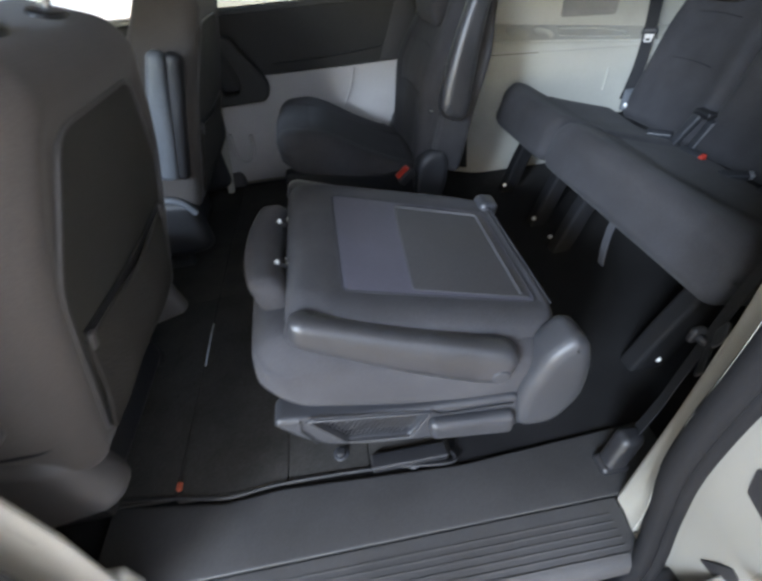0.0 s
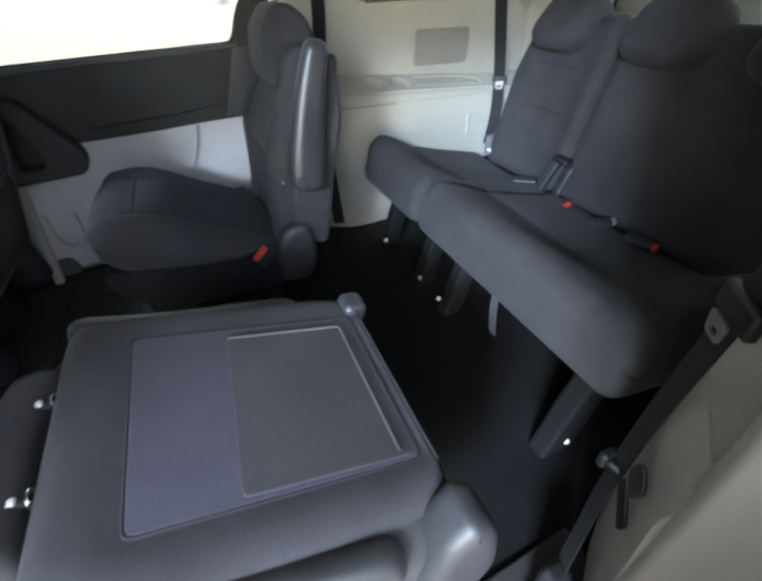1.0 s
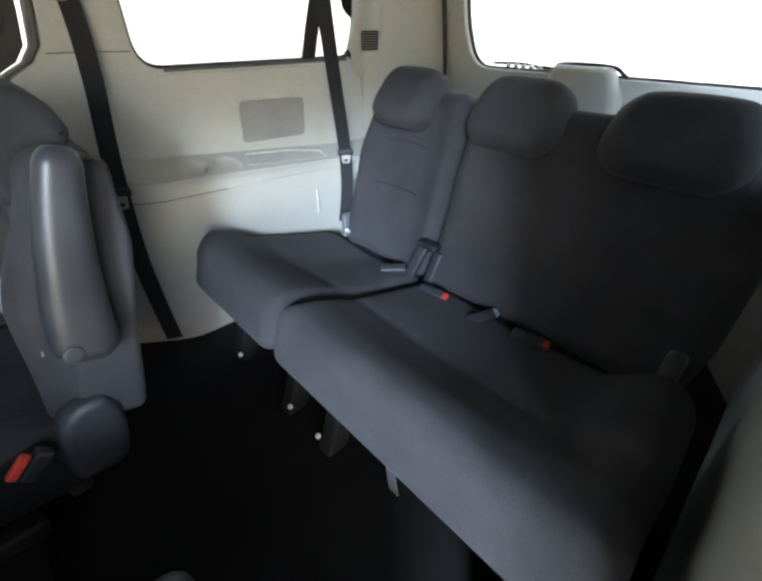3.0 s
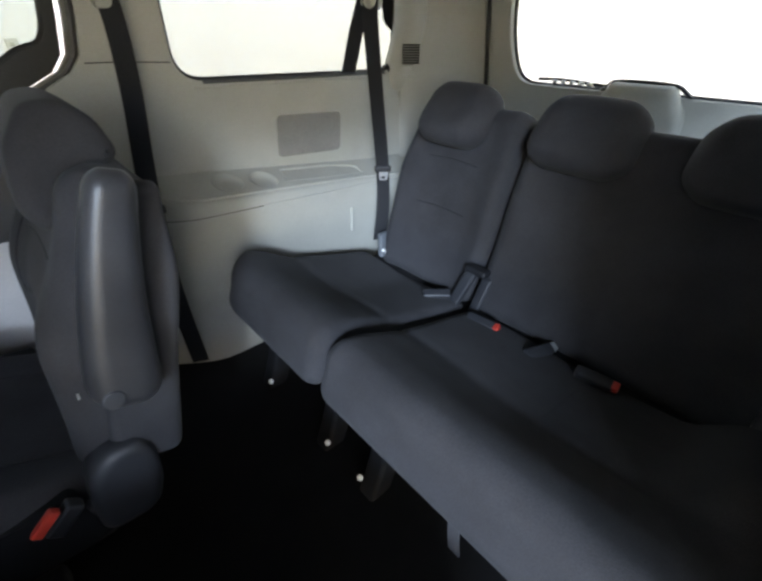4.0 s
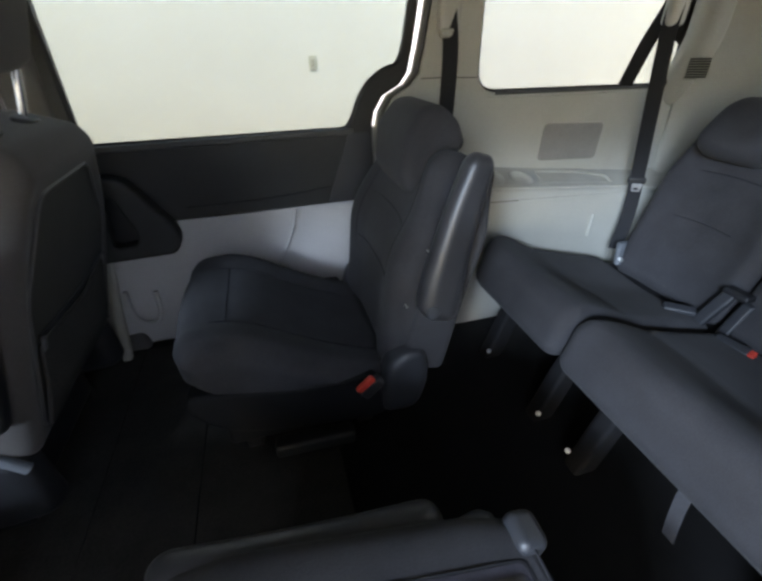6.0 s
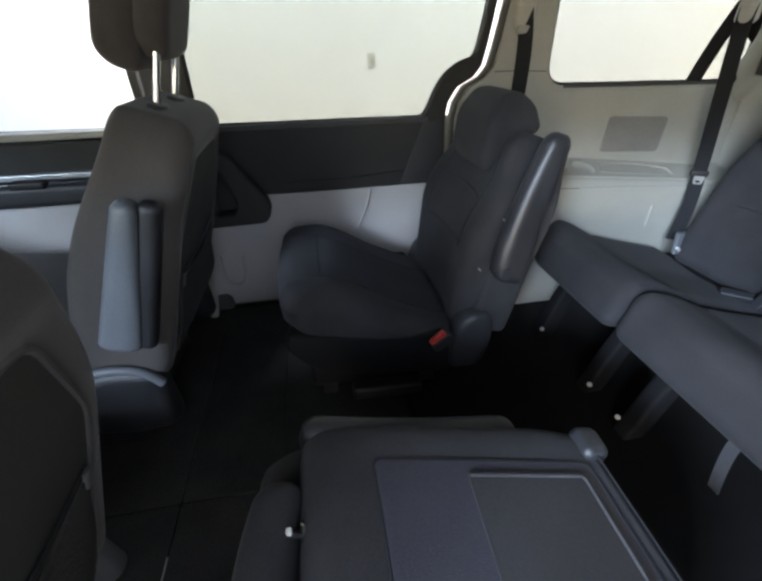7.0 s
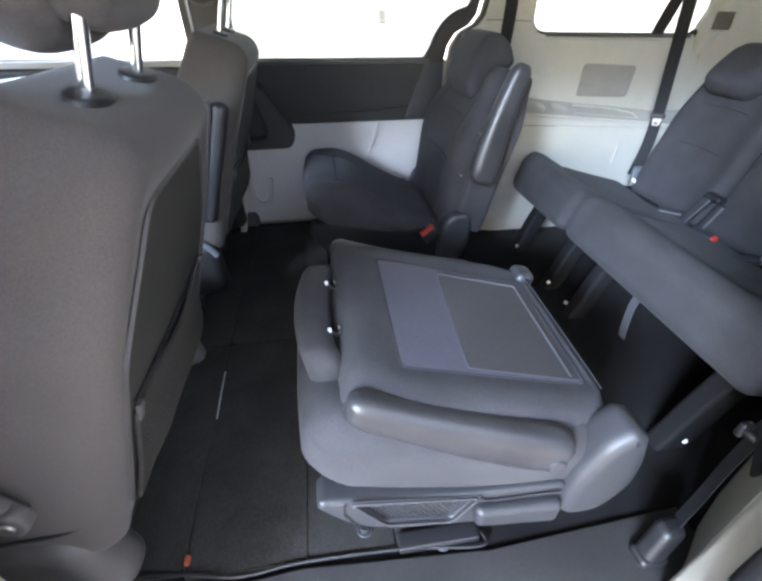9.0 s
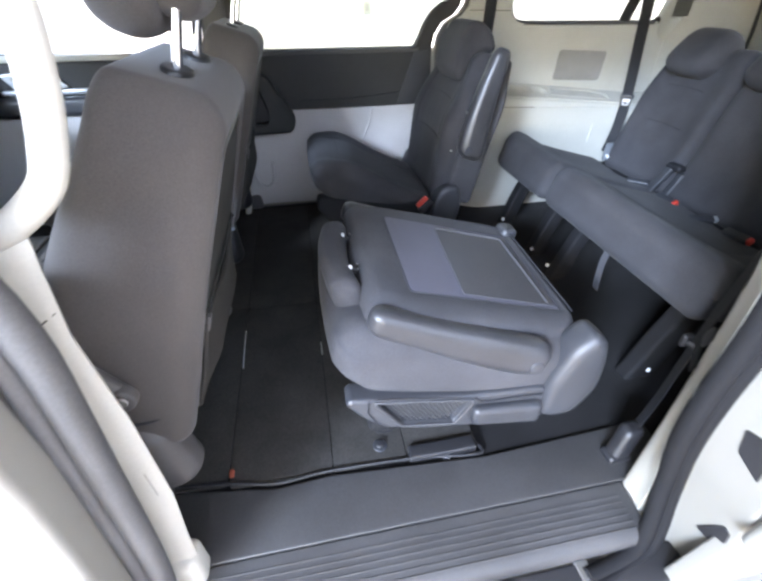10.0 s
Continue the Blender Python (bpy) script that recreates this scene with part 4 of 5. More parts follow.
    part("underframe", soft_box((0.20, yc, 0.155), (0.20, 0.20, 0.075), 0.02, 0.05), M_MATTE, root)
    for ly in (y0 + 0.12, y0 + 0.44):
        for lx in (0.05, 0.36):
            part("leg", soft_box((lx, ly, 0.05), (0.022, 0.016, 0.055), 0.006, 0.05), M_BLACK, root)
    if folded:
        part("floor_bracket", soft_box((0.178, y0 + 0.030, 0.006), (0.084, 0.018, 0.010), 0.005, 0.03), M_BLACK, root, "black floor bracket")
    else:
        part("release_bar", soft_box((0.21, y0 + 0.0, 0.098), (0.098, 0.022, 0.020), 0.01, 0.03, f=lambda p: Vector((p.x, p.y, p.z - 0.05 * p.x))), M_BLACK, root, "black release bar under the cushion")
    return cushion


def arm(root, frame_m, reach=0.178, wide=False):
    """Padded swivelling armrest; frame_m maps its local length (z up from the pivot) into the world."""
    def bend(p):
        t = (p.z + reach) / (2 * reach)
        k = 1.32 - 0.62 * max(0.0, t) - 0.30 * smooth(0.12, 0.0, t) if wide else 1.14 - 0.44 * max(0.0, t) ** 1.5 - 0.25 * smooth(0.12, 0.0, t)
        return Vector((p.x * k + 0.010 * (t - 0.5) ** 2 * 4 + (0.016 * (1 - t) if wide else 0.012 * t), p.y * (0.80 + 0.20 * (1 - t)), p.z))
    bm = soft_box((0, 0, reach - 0.036), (0.040, 0.030, reach), 0.028, 0.02, f=bend)
    bm.transform(frame_m)
    a = part("armrest", bm, M_PLASTIC_SOFT, root, "satin charcoal vinyl armrest")
    bm = disc((0.0, -0.028, -0.008), (0, -1, 0), 0.015, 0.004)
    bm.transform(frame_m)
    part("pivot_cap", bm, M_PLASTIC, a)
    return a


def back_bend(p):
    """Backrest, z up: shoulders narrow to the top, wings at the sides of the front face."""
    q = p.copy()
    t = (p.z + 0.225) / 0.45
    q.y *= 1 - 0.24 * smooth(0.62, 1.0, t) - 0.05 * smooth(0.3, 0.0, t)
    if p.x < 0.0:
        q.x -= 0.052 * bell(t, 0.42, 0.30) - 0.012
    if p.x < -0.01:
        q.x -= 0.018 * smooth(0.09, 0.18, abs(p.y)) - 0.012 * bell(t, 0.3, 0.25)
        for s in (0.35, 0.64):
            q.x += 0.004 * bell(t, s, 0.03) * (abs(p.y) < 0.15)
        q.x += 0.004 * bell(abs(p.y), 0.15, 0.016)
    return q


def seam_line(pts, bend, m, off, r=0.0021):
    """A stitched seam laid on a bent pad: local points, pushed through bend and pose."""
    return tube([m @ (bend(Vector(p)) + Vector(off)) for p in pts], r, 5)


# upright seat beside the far door
far = thing("second_row_seat", (0.2, 1.66, 0.0), "charcoal cloth captain's seat, upright, with vinyl armrest raised", "car seat", group="second-row seats")
seat_base(far, 1.41, False)
T = pose(0.470, 1.66, 0.29, 0, 16, 0)
bm = soft_box((0, 0, 0.235), (0.058, 0.235, 0.232), 0.045, 0.02, f=lambda p: back_bend(p) - Vector((0, 0, 0.07 * smooth(-0.05, -0.232, p.z))))
bm.transform(T)
fb = part("backrest", bm, M_CLOTH, far)
for zl in (-0.07, 0.065):
    part("seam", seam_line([(-0.058, -0.145 + 0.29 * k / 12, zl - 0.5 * (-0.145 + 0.29 * k / 12) ** 2) for k in range(13)], back_bend, T @ Matrix.Translation((0, 0, 0.235)), (-0.0003, 0, 0)), M_SEAM, fb)
for yl in (-0.15, 0.15):
    part("seam", seam_line([(-0.058, yl, -0.17 + 0.34 * k / 12) for k in range(13)], back_bend, T @ Matrix.Translation((0, 0, 0.235)), (-0.0003, 0, 0)), M_SEAM, fb)
bm = soft_box((0.048, 0, 0.225), (0.014, 0.20, 0.19), 0.012, 0.05)
bm.transform(T)
part("back_panel", bm, M_BACKBOARD, fb)
bm = plate(rounded([(-0.092, 0.382), (-0.060, 0.350), (-0.036, 0.370), (-0.028, 0.445), (-0.010, 0.464), (0.024, 0.464), (0.036, 0.488), (0.008, 0.530), (-0.038, 0.549), (-0.080, 0.535), (-0.102, 0.475)], 0.018, 4), (0, 0.250, 0), to=lambda x, z: (x - 0.012, -0.125, z), bevel=0.028)
for v in bm.verts:
    v.co.y *= 1 - 0.17 * smooth(0.455, 0.552, v.co.z) - 0.14 * smooth(0.42, 0.35, v.co.z)
bm.transform(T)
part("headrest", bm, M_CLOTH, far)
for s in (-1, 1):
    bm = soft_box((0.018, s * 0.226, 0.215), (0.058, 0.022, 0.250), 0.021, 0.02, f=lambda p: Vector((p.x * (1 - 0.42 * smooth(0.10, 0.25, p.z)) + 0.012 * smooth(0.0, -0.25, p.z), p.y * 1.0 - s * 0.024 * smooth(0.05, 0.25, p.z), p.z)))
    bm.transform(T)
    part("side_bolster", bm, M_CLOTH, far, "charcoal cloth bolster behind the armrest")
arm(far, pose(0.484, 1.375, 0.475, 0, 17, 0) @ pose(0, 0, 0, -4, 0, 0), 0.173, True)
for p in ((0.490, 1.412, 0.580), (0.444, 1.412, 0.455)):
    part("stud", disc(p, (0, -1, 0), 0.0018, 0.012, 10, dome=0.001), M_GREY, far, "tiny pale trim stud")
bm = soft_box((0, 0, 0), (0.0085, 0.007, 0.024), 0.004, 0.02)
bm.transform(pose(0.337, 1.372, 0.286, 0, 48, 0))
bk = thing("seat_buckle", (0.337, 1.372, 0.26), "red seat-belt buckle button beside the cushion", "buckle")
part("button", bm, M_RED, bk)
bm = soft_box((0, 0, 0), (0.014, 0.012, 0.03), 0.006, 0.02)
bm.transform(pose(0.355, 1.385, 0.262, 0, 48, 0))
part("housing", bm, M_BLACK, bk)

# folded seat at the open door: the backrest lies on the cushion
near = thing("second_row_seat", (0.2, 0.78, 0.0), "charcoal cloth captain's seat with its backrest folded flat", "car seat", group="second-row seats")
seat_base(near, 0.53, True)


def fold_drop(x, y):
    """How far the hard back of the folded backrest lies below its rolled edge, at x, y of its own frame."""
    k = max(0.0, min(1.0, (x + 0.152) / 0.347))
    sunk = (1 - smooth(0.150, 0.190, abs(y))) * smooth(-0.182, -0.156, x) * (1 - smooth(0.198, 0.216, x))
    return 0.016 * k + (0.006 + 0.005 * k) * sunk


def fold_bend(p):
    """Folded backrest; x along the van, the hard back on top."""
    q = p.copy()
    t = (p.x + 0.225) / 0.45
    q.y *= 1 - (0.08 if p.y < 0 else 0.04) * smooth(0.25, 0.0, t) ** 2 - 0.05 * smooth(0.8, 1.0, t)
    if p.z > 0:
        q.z -= fold_drop(p.x - 0.008, p.y) * smooth(0.0, 0.03, p.z)
        q.z -= 0.003 * bell(abs(p.y), 0.19, 0.012) + 0.012 * smooth(0.16, 0.225, -p.y) + 0.004 * smooth(0.16, 0.225, p.y)
    else:
        q.z -= (0.012 + 0.075 * smooth(0.10, 0.185, p.x)) * smooth(-0.13, -0.19, p.y)
        q.y -= 0.012 * smooth(0.10, 0.185, p.x) * smooth(-0.13, -0.19, p.y)
    return q


F = pose(0.243, 0.778, 0.388, 3.0, 12.3, 0)
bm = soft_box((-0.008, 0, -0.008), (0.236, 0.222, 0.050), 0.034, 0.018, f=fold_bend)
bm.transform(F)
nb = part("backrest", bm, M_CLOTH, near)
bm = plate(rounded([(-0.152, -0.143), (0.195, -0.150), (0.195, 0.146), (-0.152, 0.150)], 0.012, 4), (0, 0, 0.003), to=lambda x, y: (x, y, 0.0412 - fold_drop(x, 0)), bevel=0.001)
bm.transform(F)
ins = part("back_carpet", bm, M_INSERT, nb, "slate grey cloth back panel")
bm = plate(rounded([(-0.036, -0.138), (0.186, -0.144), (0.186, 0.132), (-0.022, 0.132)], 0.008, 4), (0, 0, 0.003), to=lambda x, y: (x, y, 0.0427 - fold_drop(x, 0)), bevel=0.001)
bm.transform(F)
bm2 = tube([(x, y, 0.0425 - fold_drop(x, 0)) for x, y in rounded([(-0.154, -0.145), (0.197, -0.152), (0.197, 0.148), (-0.154, 0.152)], 0.012, 4)], 0.0020, 5, closed=True)
bm2.transform(F)
part("edge_seam", bm2, M_SEAM, ins)
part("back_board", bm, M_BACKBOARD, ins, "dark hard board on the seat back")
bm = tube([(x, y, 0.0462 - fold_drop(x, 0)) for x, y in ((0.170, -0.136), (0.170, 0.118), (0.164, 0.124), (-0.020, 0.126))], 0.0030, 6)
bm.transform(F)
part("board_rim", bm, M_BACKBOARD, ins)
bm = tube([(0.212, -0.165, 0.0262), (0.212, 0.165, 0.0262)], 0.002, 6)
bm.transform(F)
part("crease", bm, M_SEAM, nb)
bm = soft_box((0.215, 0.178, 0.012), (0.024, 0.028, 0.024), 0.016, 0.02)
bm.transform(F)
part("release_cap", bm, M_PLASTIC, nb)
# headrest hanging in front
hr = part("headrest", soft_box((-0.029, 0.782, 0.404), (0.030, 0.138, 0.072), 0.026, 0.015, f=lambda p: Vector((p.x + 0.02 * (p.y / 0.135) ** 2 - 0.16 * p.z, p.y * (1 - 0.10 * max(0.0, -p.z / 0.072) ** 2), p.z))), M_CLOTH, near)
for y in (0.715, 0.852):
    part("post", tube([(-0.008, y, 0.462), (0.022, y, 0.440)], 0.004, 10), M_BLACK, hr)
    part("guide", soft_box((-0.006, y, 0.464), (0.0034, 0.004, 0.0034), 0.002, 0.02), M_WHITE, hr, "white post guide")
    part("ring", tube([(0.010, y + 0.010 * math.cos(a), 0.458 + 0.010 * math.sin(a)) for a in [2 * math.pi * i / 14 for i in range(14)]], 0.002, 6, closed=True), M_CHROME, hr)
arm(near, pose(0.325, 0.540, 0.316, 0, -71.5, 0) @ pose(0, 0, 0, -6, 0, 0), 0.190)
arm(near, pose(0.325, 1.016, 0.332, 0, -71.5, 0) @ pose(0, 0, 0, 5, 0, 0), 0.190)

# floor anchors under the folded seat
for x, y in ((0.186, 0.552), (0.03, 0.60)):
    an = thing("floor_anchor", (x, y, 0.0), "small bolt cap in the floor in front of the seat", "bolt", group="floor anchors")
    part("cap", disc((x, y, 0.0), (0, 0, 1), 0.011, 0.012), M_BLACK, an)
    part("washer", disc((x, y, -0.002), (0, 0, 1), 0.018, 0.005), M_PLASTIC, an)


# ---- third-row bench ----
bench = thing("third_row_bench", (1.15, 1.2, 0.0), "charcoal cloth split bench seat with three headrests", "bench seat")


def bench_pad(y0, y1, name):
    yc, hy = 0.5 * (y0 + y1), 0.5 * (y1 - y0)

    def bend(p):
        q = p.copy()
        u = (p.x + 0.283) / 0.566
        q.z = p.z + 0.045 - 0.150 * u + 0.016 * bell(u, 0.14, 0.26) * (p.z > 0)
        if p.z > 0.0:
            q.z -= 0.014 * bell(abs(p.y), 0.0, hy * 0.45) * smooth(0.1, 0.4, u)
            q.z -= 0.006 * bell(u, 0.42, 0.018)
        if name == "near" and p.z > 0:
            q.z += 0.066 * smooth(-hy + 0.19, -hy + 0.08, p.y) * smooth(0.28, 0.56, u)
        if name == "near":
            q.z -= 0.040 * smooth(-hy + 0.08, -hy, p.y) ** 2 * (1 if p.z > 0 else 0)
        q.x += 0.046 * smooth(0.5, 0.0, u) * (p.z + 0.06) / 0.12
        if name == "far":
            q.x += 0.045 * smooth(hy - 0.13, hy, p.y) ** 2 * smooth(0.45, 0.0, u)
        return q

    pad = part("cushion", soft_box((1.060, yc, 0.290), (0.283, hy, 0.064), 0.042, 0.02, f=bend), M_CLOTH, bench)
    m = Matrix.Translation((1.060, yc, 0.290))
    part("seam", seam_line([(-0.045, -0.9 * hy + 1.8 * hy * k / 20, 0.062) for k in range(21)], bend, m, (0, 0, 0.0002)), M_SEAM, pad)
    if name == "near":
        part("seam", seam_line([(-0.045 + 0.26 * k / 10, 0.0, 0.062) for k in range(11)], bend, m, (0, 0, 0.0002)), M_SEAM, pad)
    return pad


bench_pad(0.60, 1.326, "near")
bench_pad(1.330, 1.805, "far")
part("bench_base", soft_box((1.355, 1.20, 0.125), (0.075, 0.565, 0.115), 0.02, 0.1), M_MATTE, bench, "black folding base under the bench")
BT = pose(1.375, 1.22, 0.22, 0, 19, 0)


def bench_back(y0, y1, taper0, taper1):
    yc, hy = 0.5 * (y0 + y1), 0.5 * (y1 - y0)

    def bend(p):
        q = p.copy()
        t = (p.z + 0.27) / 0.54
        if p.y < 0:
            q.y *= 1 - taper0 * smooth(0.55, 1.0, t) - 0.3 * taper0 * smooth(0.3, 0, t)
        else:
            q.y *= 1 - taper1 * smooth(0.55, 1.0, t) - 0.3 * taper1 * smooth(0.3, 0, t)
        if p.x < 0:
            q.x -= 0.014 * smooth(0.5 * hy, 0.9 * hy, abs(p.y)) - 0.012 * bell(t, 0.3, 0.25)
            for s in (0.40, 0.66):
                q.x += 0.005 * bell(t, s - 0.05 * (p.y / hy) ** 2, 0.014) * (abs(p.y) < 0.75 * hy)
        return q

    bm = soft_box((0, yc - 1.22, 0.27), (0.06, hy, 0.27), 0.045, 0.02, f=bend)
    bm.transform(BT)
    back = part("backrest", bm, M_CLOTH, bench)
    m = BT @ Matrix.Translation((0, yc - 1.22, 0.27))
    for c in ((0.0,) if hy < 0.3 else ()):
        for zl in (-0.03, 0.11):
            part("seam", seam_line([(-0.06, c + w, zl + 0.004 * math.cos(w * 20)) for w in [-0.09 + 0.18 * k / 12 for k in range(13)]], bend, m, (-0.0003, 0, 0)), M_SEAM, back)
    return back


def bench_head(p):
    """Bench headrest: broad rounded top, lower edge drawn in and standing proud of the back."""
    q, u, w = p.copy(), p.z / 0.087, min(1.0, abs(p.y) / 0.135)
    q.y *= 1 - 0.10 * max(0.0, u) ** 3 - 0.12 * max(0.0, -u) ** 3
    q.z *= 1 - (0.13 if u > 0 else 0.05) * w ** 3
    q.x -= (0.040 * smooth(0.9, -0.6, u) - 0.026 * w ** 3) * (p.x < 0)
    return q


bench_back(1.335, 1.735, 0.03, 0.24)
bench_back(0.63, 1.330, 0.22, 0.02)
for yc, hw in ((1.553, 0.110), (1.192, 0.121), (0.848, 0.136)):
    bm = soft_box((-0.042, yc - 1.22, 0.502), (0.060, hw, 0.087), 0.050, 0.02, f=bench_head)
    bm.transform(BT)
    part("headrest", bm, M_CLOTH, bench)
for y, lx, hw in ((1.685, 0.915, 0.032), (1.395, 0.915, 0.032), (1.215, 0.915, 0.032), (0.70, 0.872, 0.043)):
    part("leg", soft_box((lx, y, 0.15), (hw, 0.026, 0.165), 0.012, 0.04, f=lambda p: Vector((p.x + 0.42 * (p.z) + 0.012 * smooth(0.0, -0.15, p.z), p.y, p.z))), M_MATTE, bench, "slanted black plastic leg cover")
for y, s in ((1.657, -1), (1.370, -1), (1.241, 1), (0.675, -1)):
    part("foot_bolt", disc((0.838, y, 0.026), (-1, -0.35, 0.45), 0.0072, 0.006, 12), M_WHITE, bench, "white bolt cap at the foot")
part("pull_strap", ribbon(curve([(0.87, 0.990, 0.27), (0.850, 0.990, 0.22), (0.842, 0.982, 0.16), (0.843, 0.974, 0.100)]), (0.0, 0.025, 0), 0.003), M_STRAP, bench, "hanging grey fabric pull strap")
part("side_arm", soft_box((1.325, 0.680, 0.285), (0.034, 0.018, 0.075), 0.015, 0.03, f=lambda p: Vector((p.x + 0.5 * p.z, p.y, p.z))), M_PLASTIC, bench, "plastic hinge arm")

for (x, y, z, rz), tip in (((1.268, 1.405, 0.275, 48), None), ((1.262, 1.245, 0.268, 10), M_RED), ((1.275, 1.085, 0.262, 70), M_SILVER), ((1.285, 0.955, 0.264, 8), M_RED)):
    b2 = thing("bench_buckle", (x, y, z), "seat-belt buckle lying in the bench fold", "buckle", group="bench buckles")
    bm = soft_box((0, 0, 0), (0.014, 0.040, 0.011), 0.006, 0.02)
    bm.transform(pose(x, y, z, 0, -20, rz))
    part("housing", bm, M_PLASTIC, b2)
    if tip:
        bm = soft_box((0, -0.043, 0.002), (0.011, 0.008, 0.009), 0.004, 0.02)
        bm.transform(pose(x, y, z, 0, -20, rz))
        part("button", bm, tip, b2)
ba = thing("belt_anchor", (1.33, 1.70, 0.26), "grey belt anchor loop at the end of the bench", "belt anchor", group="belt anchors")
part("loop", soft_box((1.335, 1.705, 0.303), (0.020, 0.010, 0.034), 0.008, 0.02, f=lambda p: Vector((p.x + 0.4 * p.z, p.y + 0.5 * p.z, p.z))), M_ARMGREY, ba)
part("bolt", disc((1.322, 1.690, 0.285), (-0.6, -0.8, 0.1), 0.010, 0.006), M_STEEL, ba)
st = thing("bench_belt_stalk", (1.32, 1.325, 0.25), "grey plastic belt stalks between the bench cushions", "belt stalk")
part("stalk", soft_box((1.315, 1.352, 0.303), (0.013, 0.018, 0.058), 0.009, 0.02, f=lambda p: Vector((p.x + 0.35 * p.z, p.y - 0.25 * p.z, p.z))), M_PLASTIC, st)
part("stalk", soft_box((1.335, 1.302, 0.292), (0.012, 0.016, 0.052), 0.009, 0.02, f=lambda p: Vector((p.x + 0.35 * p.z, p.y - 0.1 * p.z, p.z))), M_PLASTIC, st)
part("stalk_cap", soft_box((1.338, 1.326, 0.360), (0.018, 0.034, 0.010), 0.008, 0.02), M_BLACK, st)


# ---- front seats ----
def front_seat(yc, side, label, with_arm):
    """side: -1 where the door is at lower y, +1 at higher y."""
    root = thing("front_seat", (-0.6, yc, 0.0), label, "car seat", group="front seats")
    B = pose(-0.425, yc, 0.24, 0, 17.5, 0)

    def bend(p):
        q = p.copy()
        t = (p.z + 0.305) / 0.61
        q.y *= 1 - 0.36 * smooth(0.54, 1.03, t) ** 1.4
        if p.x < 0:
            q.x *= 1 - 0.55 * smooth(0.35, 1.0, t)
        if p.x > 0:
            q.x -= 0.009 * (1 - smooth(0.205, 0.235, abs(p.y))) * smooth(0.02, 0.07, t) * (1 - smooth(0.86, 0.93, t))
        return q

    bm = soft_box((-0.022, 0, 0.31), (0.110, 0.268, 0.305), 0.05, 0.02, f=bend)
    bm.transform(B)
    back = part("backrest", bm, M_CLOTH_FRONT, root)
    pk = rounded([(-0.205, 0.06), (0.205, 0.06), (0.215, 0.37), (0.125, 0.54), (-0.125, 0.54), (-0.215, 0.37)], 0.03, 4)
    bm = plate(pk, (0.006, 0, 0), to=lambda y, z: (0.0755, y, z), bevel=0.003)
    bm.transform(B)
    board = part("back_panel", bm, M_PANEL, back, "dark panel on the seat back")
    bm = tube([(0.0815, y, z) for y, z in pk], 0.0042, 6, closed=True)
    bm.transform(B)
    part("piping", bm, M_BROWN, board)
    bm = soft_box((0.0845, 0, 0.165), (0.0045, 0.196, 0.105), 0.004, 0.025, f=lambda p: Vector((p.x + 0.007 * bell(p.y, 0, 0.12) * smooth(-0.1, 0.1, p.z) + 0.024 * bell(p.z, -0.012, 0.062) * (1 - 0.85 * smooth(0.12, 0.196, abs(p.y))) + 0.002 * math.sin(21 * p.y + 9 * p.z), p.y, p.z - 0.008 * bell(p.y, 0, 0.11) * smooth(0.0, 0.1, p.z))))
    bm.transform(B)
    pocket = part("map_pocket", bm, M_POCKET, board, "slack brown-grey mesh map pocket")
    bm = ribbon(curve([(0.0835, -0.192, 0.280), (0.0850, -0.08, 0.273), (0.0860, 0, 0.270), (0.0850, 0.08, 0.273), (0.0835, 0.192, 0.280)]), (0, 0.001, 0.016), 0.003)
    bm.transform(B)
    part("elastic", bm, M_BLACK, pocket, "black elastic edge")
    for dy in (-0.188, 0.188):
        bm = soft_box((0.0885, dy, 0.268), (0.004, 0.007, 0.016), 0.003, 0.02)
        bm.transform(B)
        part("elastic_clip", bm, M_BROWN, pocket)
    # headrest on two chrome posts
    hx0, hz0 = (-0.022, 0.028) if with_arm else (0.0, 0.0)
    egg = lambda hw: (lambda p: Vector((p.x, p.y * (1 - 0.20 * max(0.0, p.z / 0.1) ** 3 - 0.22 * max(0.0, -p.z / 0.1) ** 3), p.z * (1 - 0.18 * min(1.0, abs(p.y) / hw) ** 3))))
    bm = soft_box((-0.055 + hx0, 0, 0.735 + hz0), (0.046, 0.112, 0.100), 0.042, 0.015, f=egg(0.112))
    bm.transform(B)
    head = part("headrest", bm, M_CLOTH_FRONT, root)
    bm = soft_box((0.002 + hx0, 0, 0.762 + hz0), (0.036, 0.106, 0.090), 0.032, 0.015, f=egg(0.106))
    bm.transform(B)
    part("rear_pad", bm, M_CLOTH_FRONT, head)
    px0 = -0.004 if with_arm else 0.012
    for dy in (-0.075, 0.075):
        bm = tube([(px0, dy, 0.60), (px0 - 0.006, dy, 0.73)], 0.0075, 12)
        bm.transform(B)
        part("post", bm, M_CHROME, head, "chrome headrest post")
        bm = disc((0, 0, 0), (0, 0, 1), 0.034, 0.010, 24)
        bm.transform(Matrix.Translation((px0, dy, 0.612)) @ Matrix.Diagonal((0.62, 1, 1, 1)))
        bm.transform(B)
        part("post_collar", bm, M_BLACK, head)
    part("cushion", soft_box((-0.70, yc, 0.315), (0.27, 0.255, 0.075), 0.055, 0.03, f=lambda p: Vector((p.x, p.y, p.z - 0.12 * p.x))), M_CLOTH_FRONT, root)
    part("base", soft_box((-0.66, yc, 0.13), (0.22, 0.21, 0.11), 0.03, 0.05), M_BLACK, root)
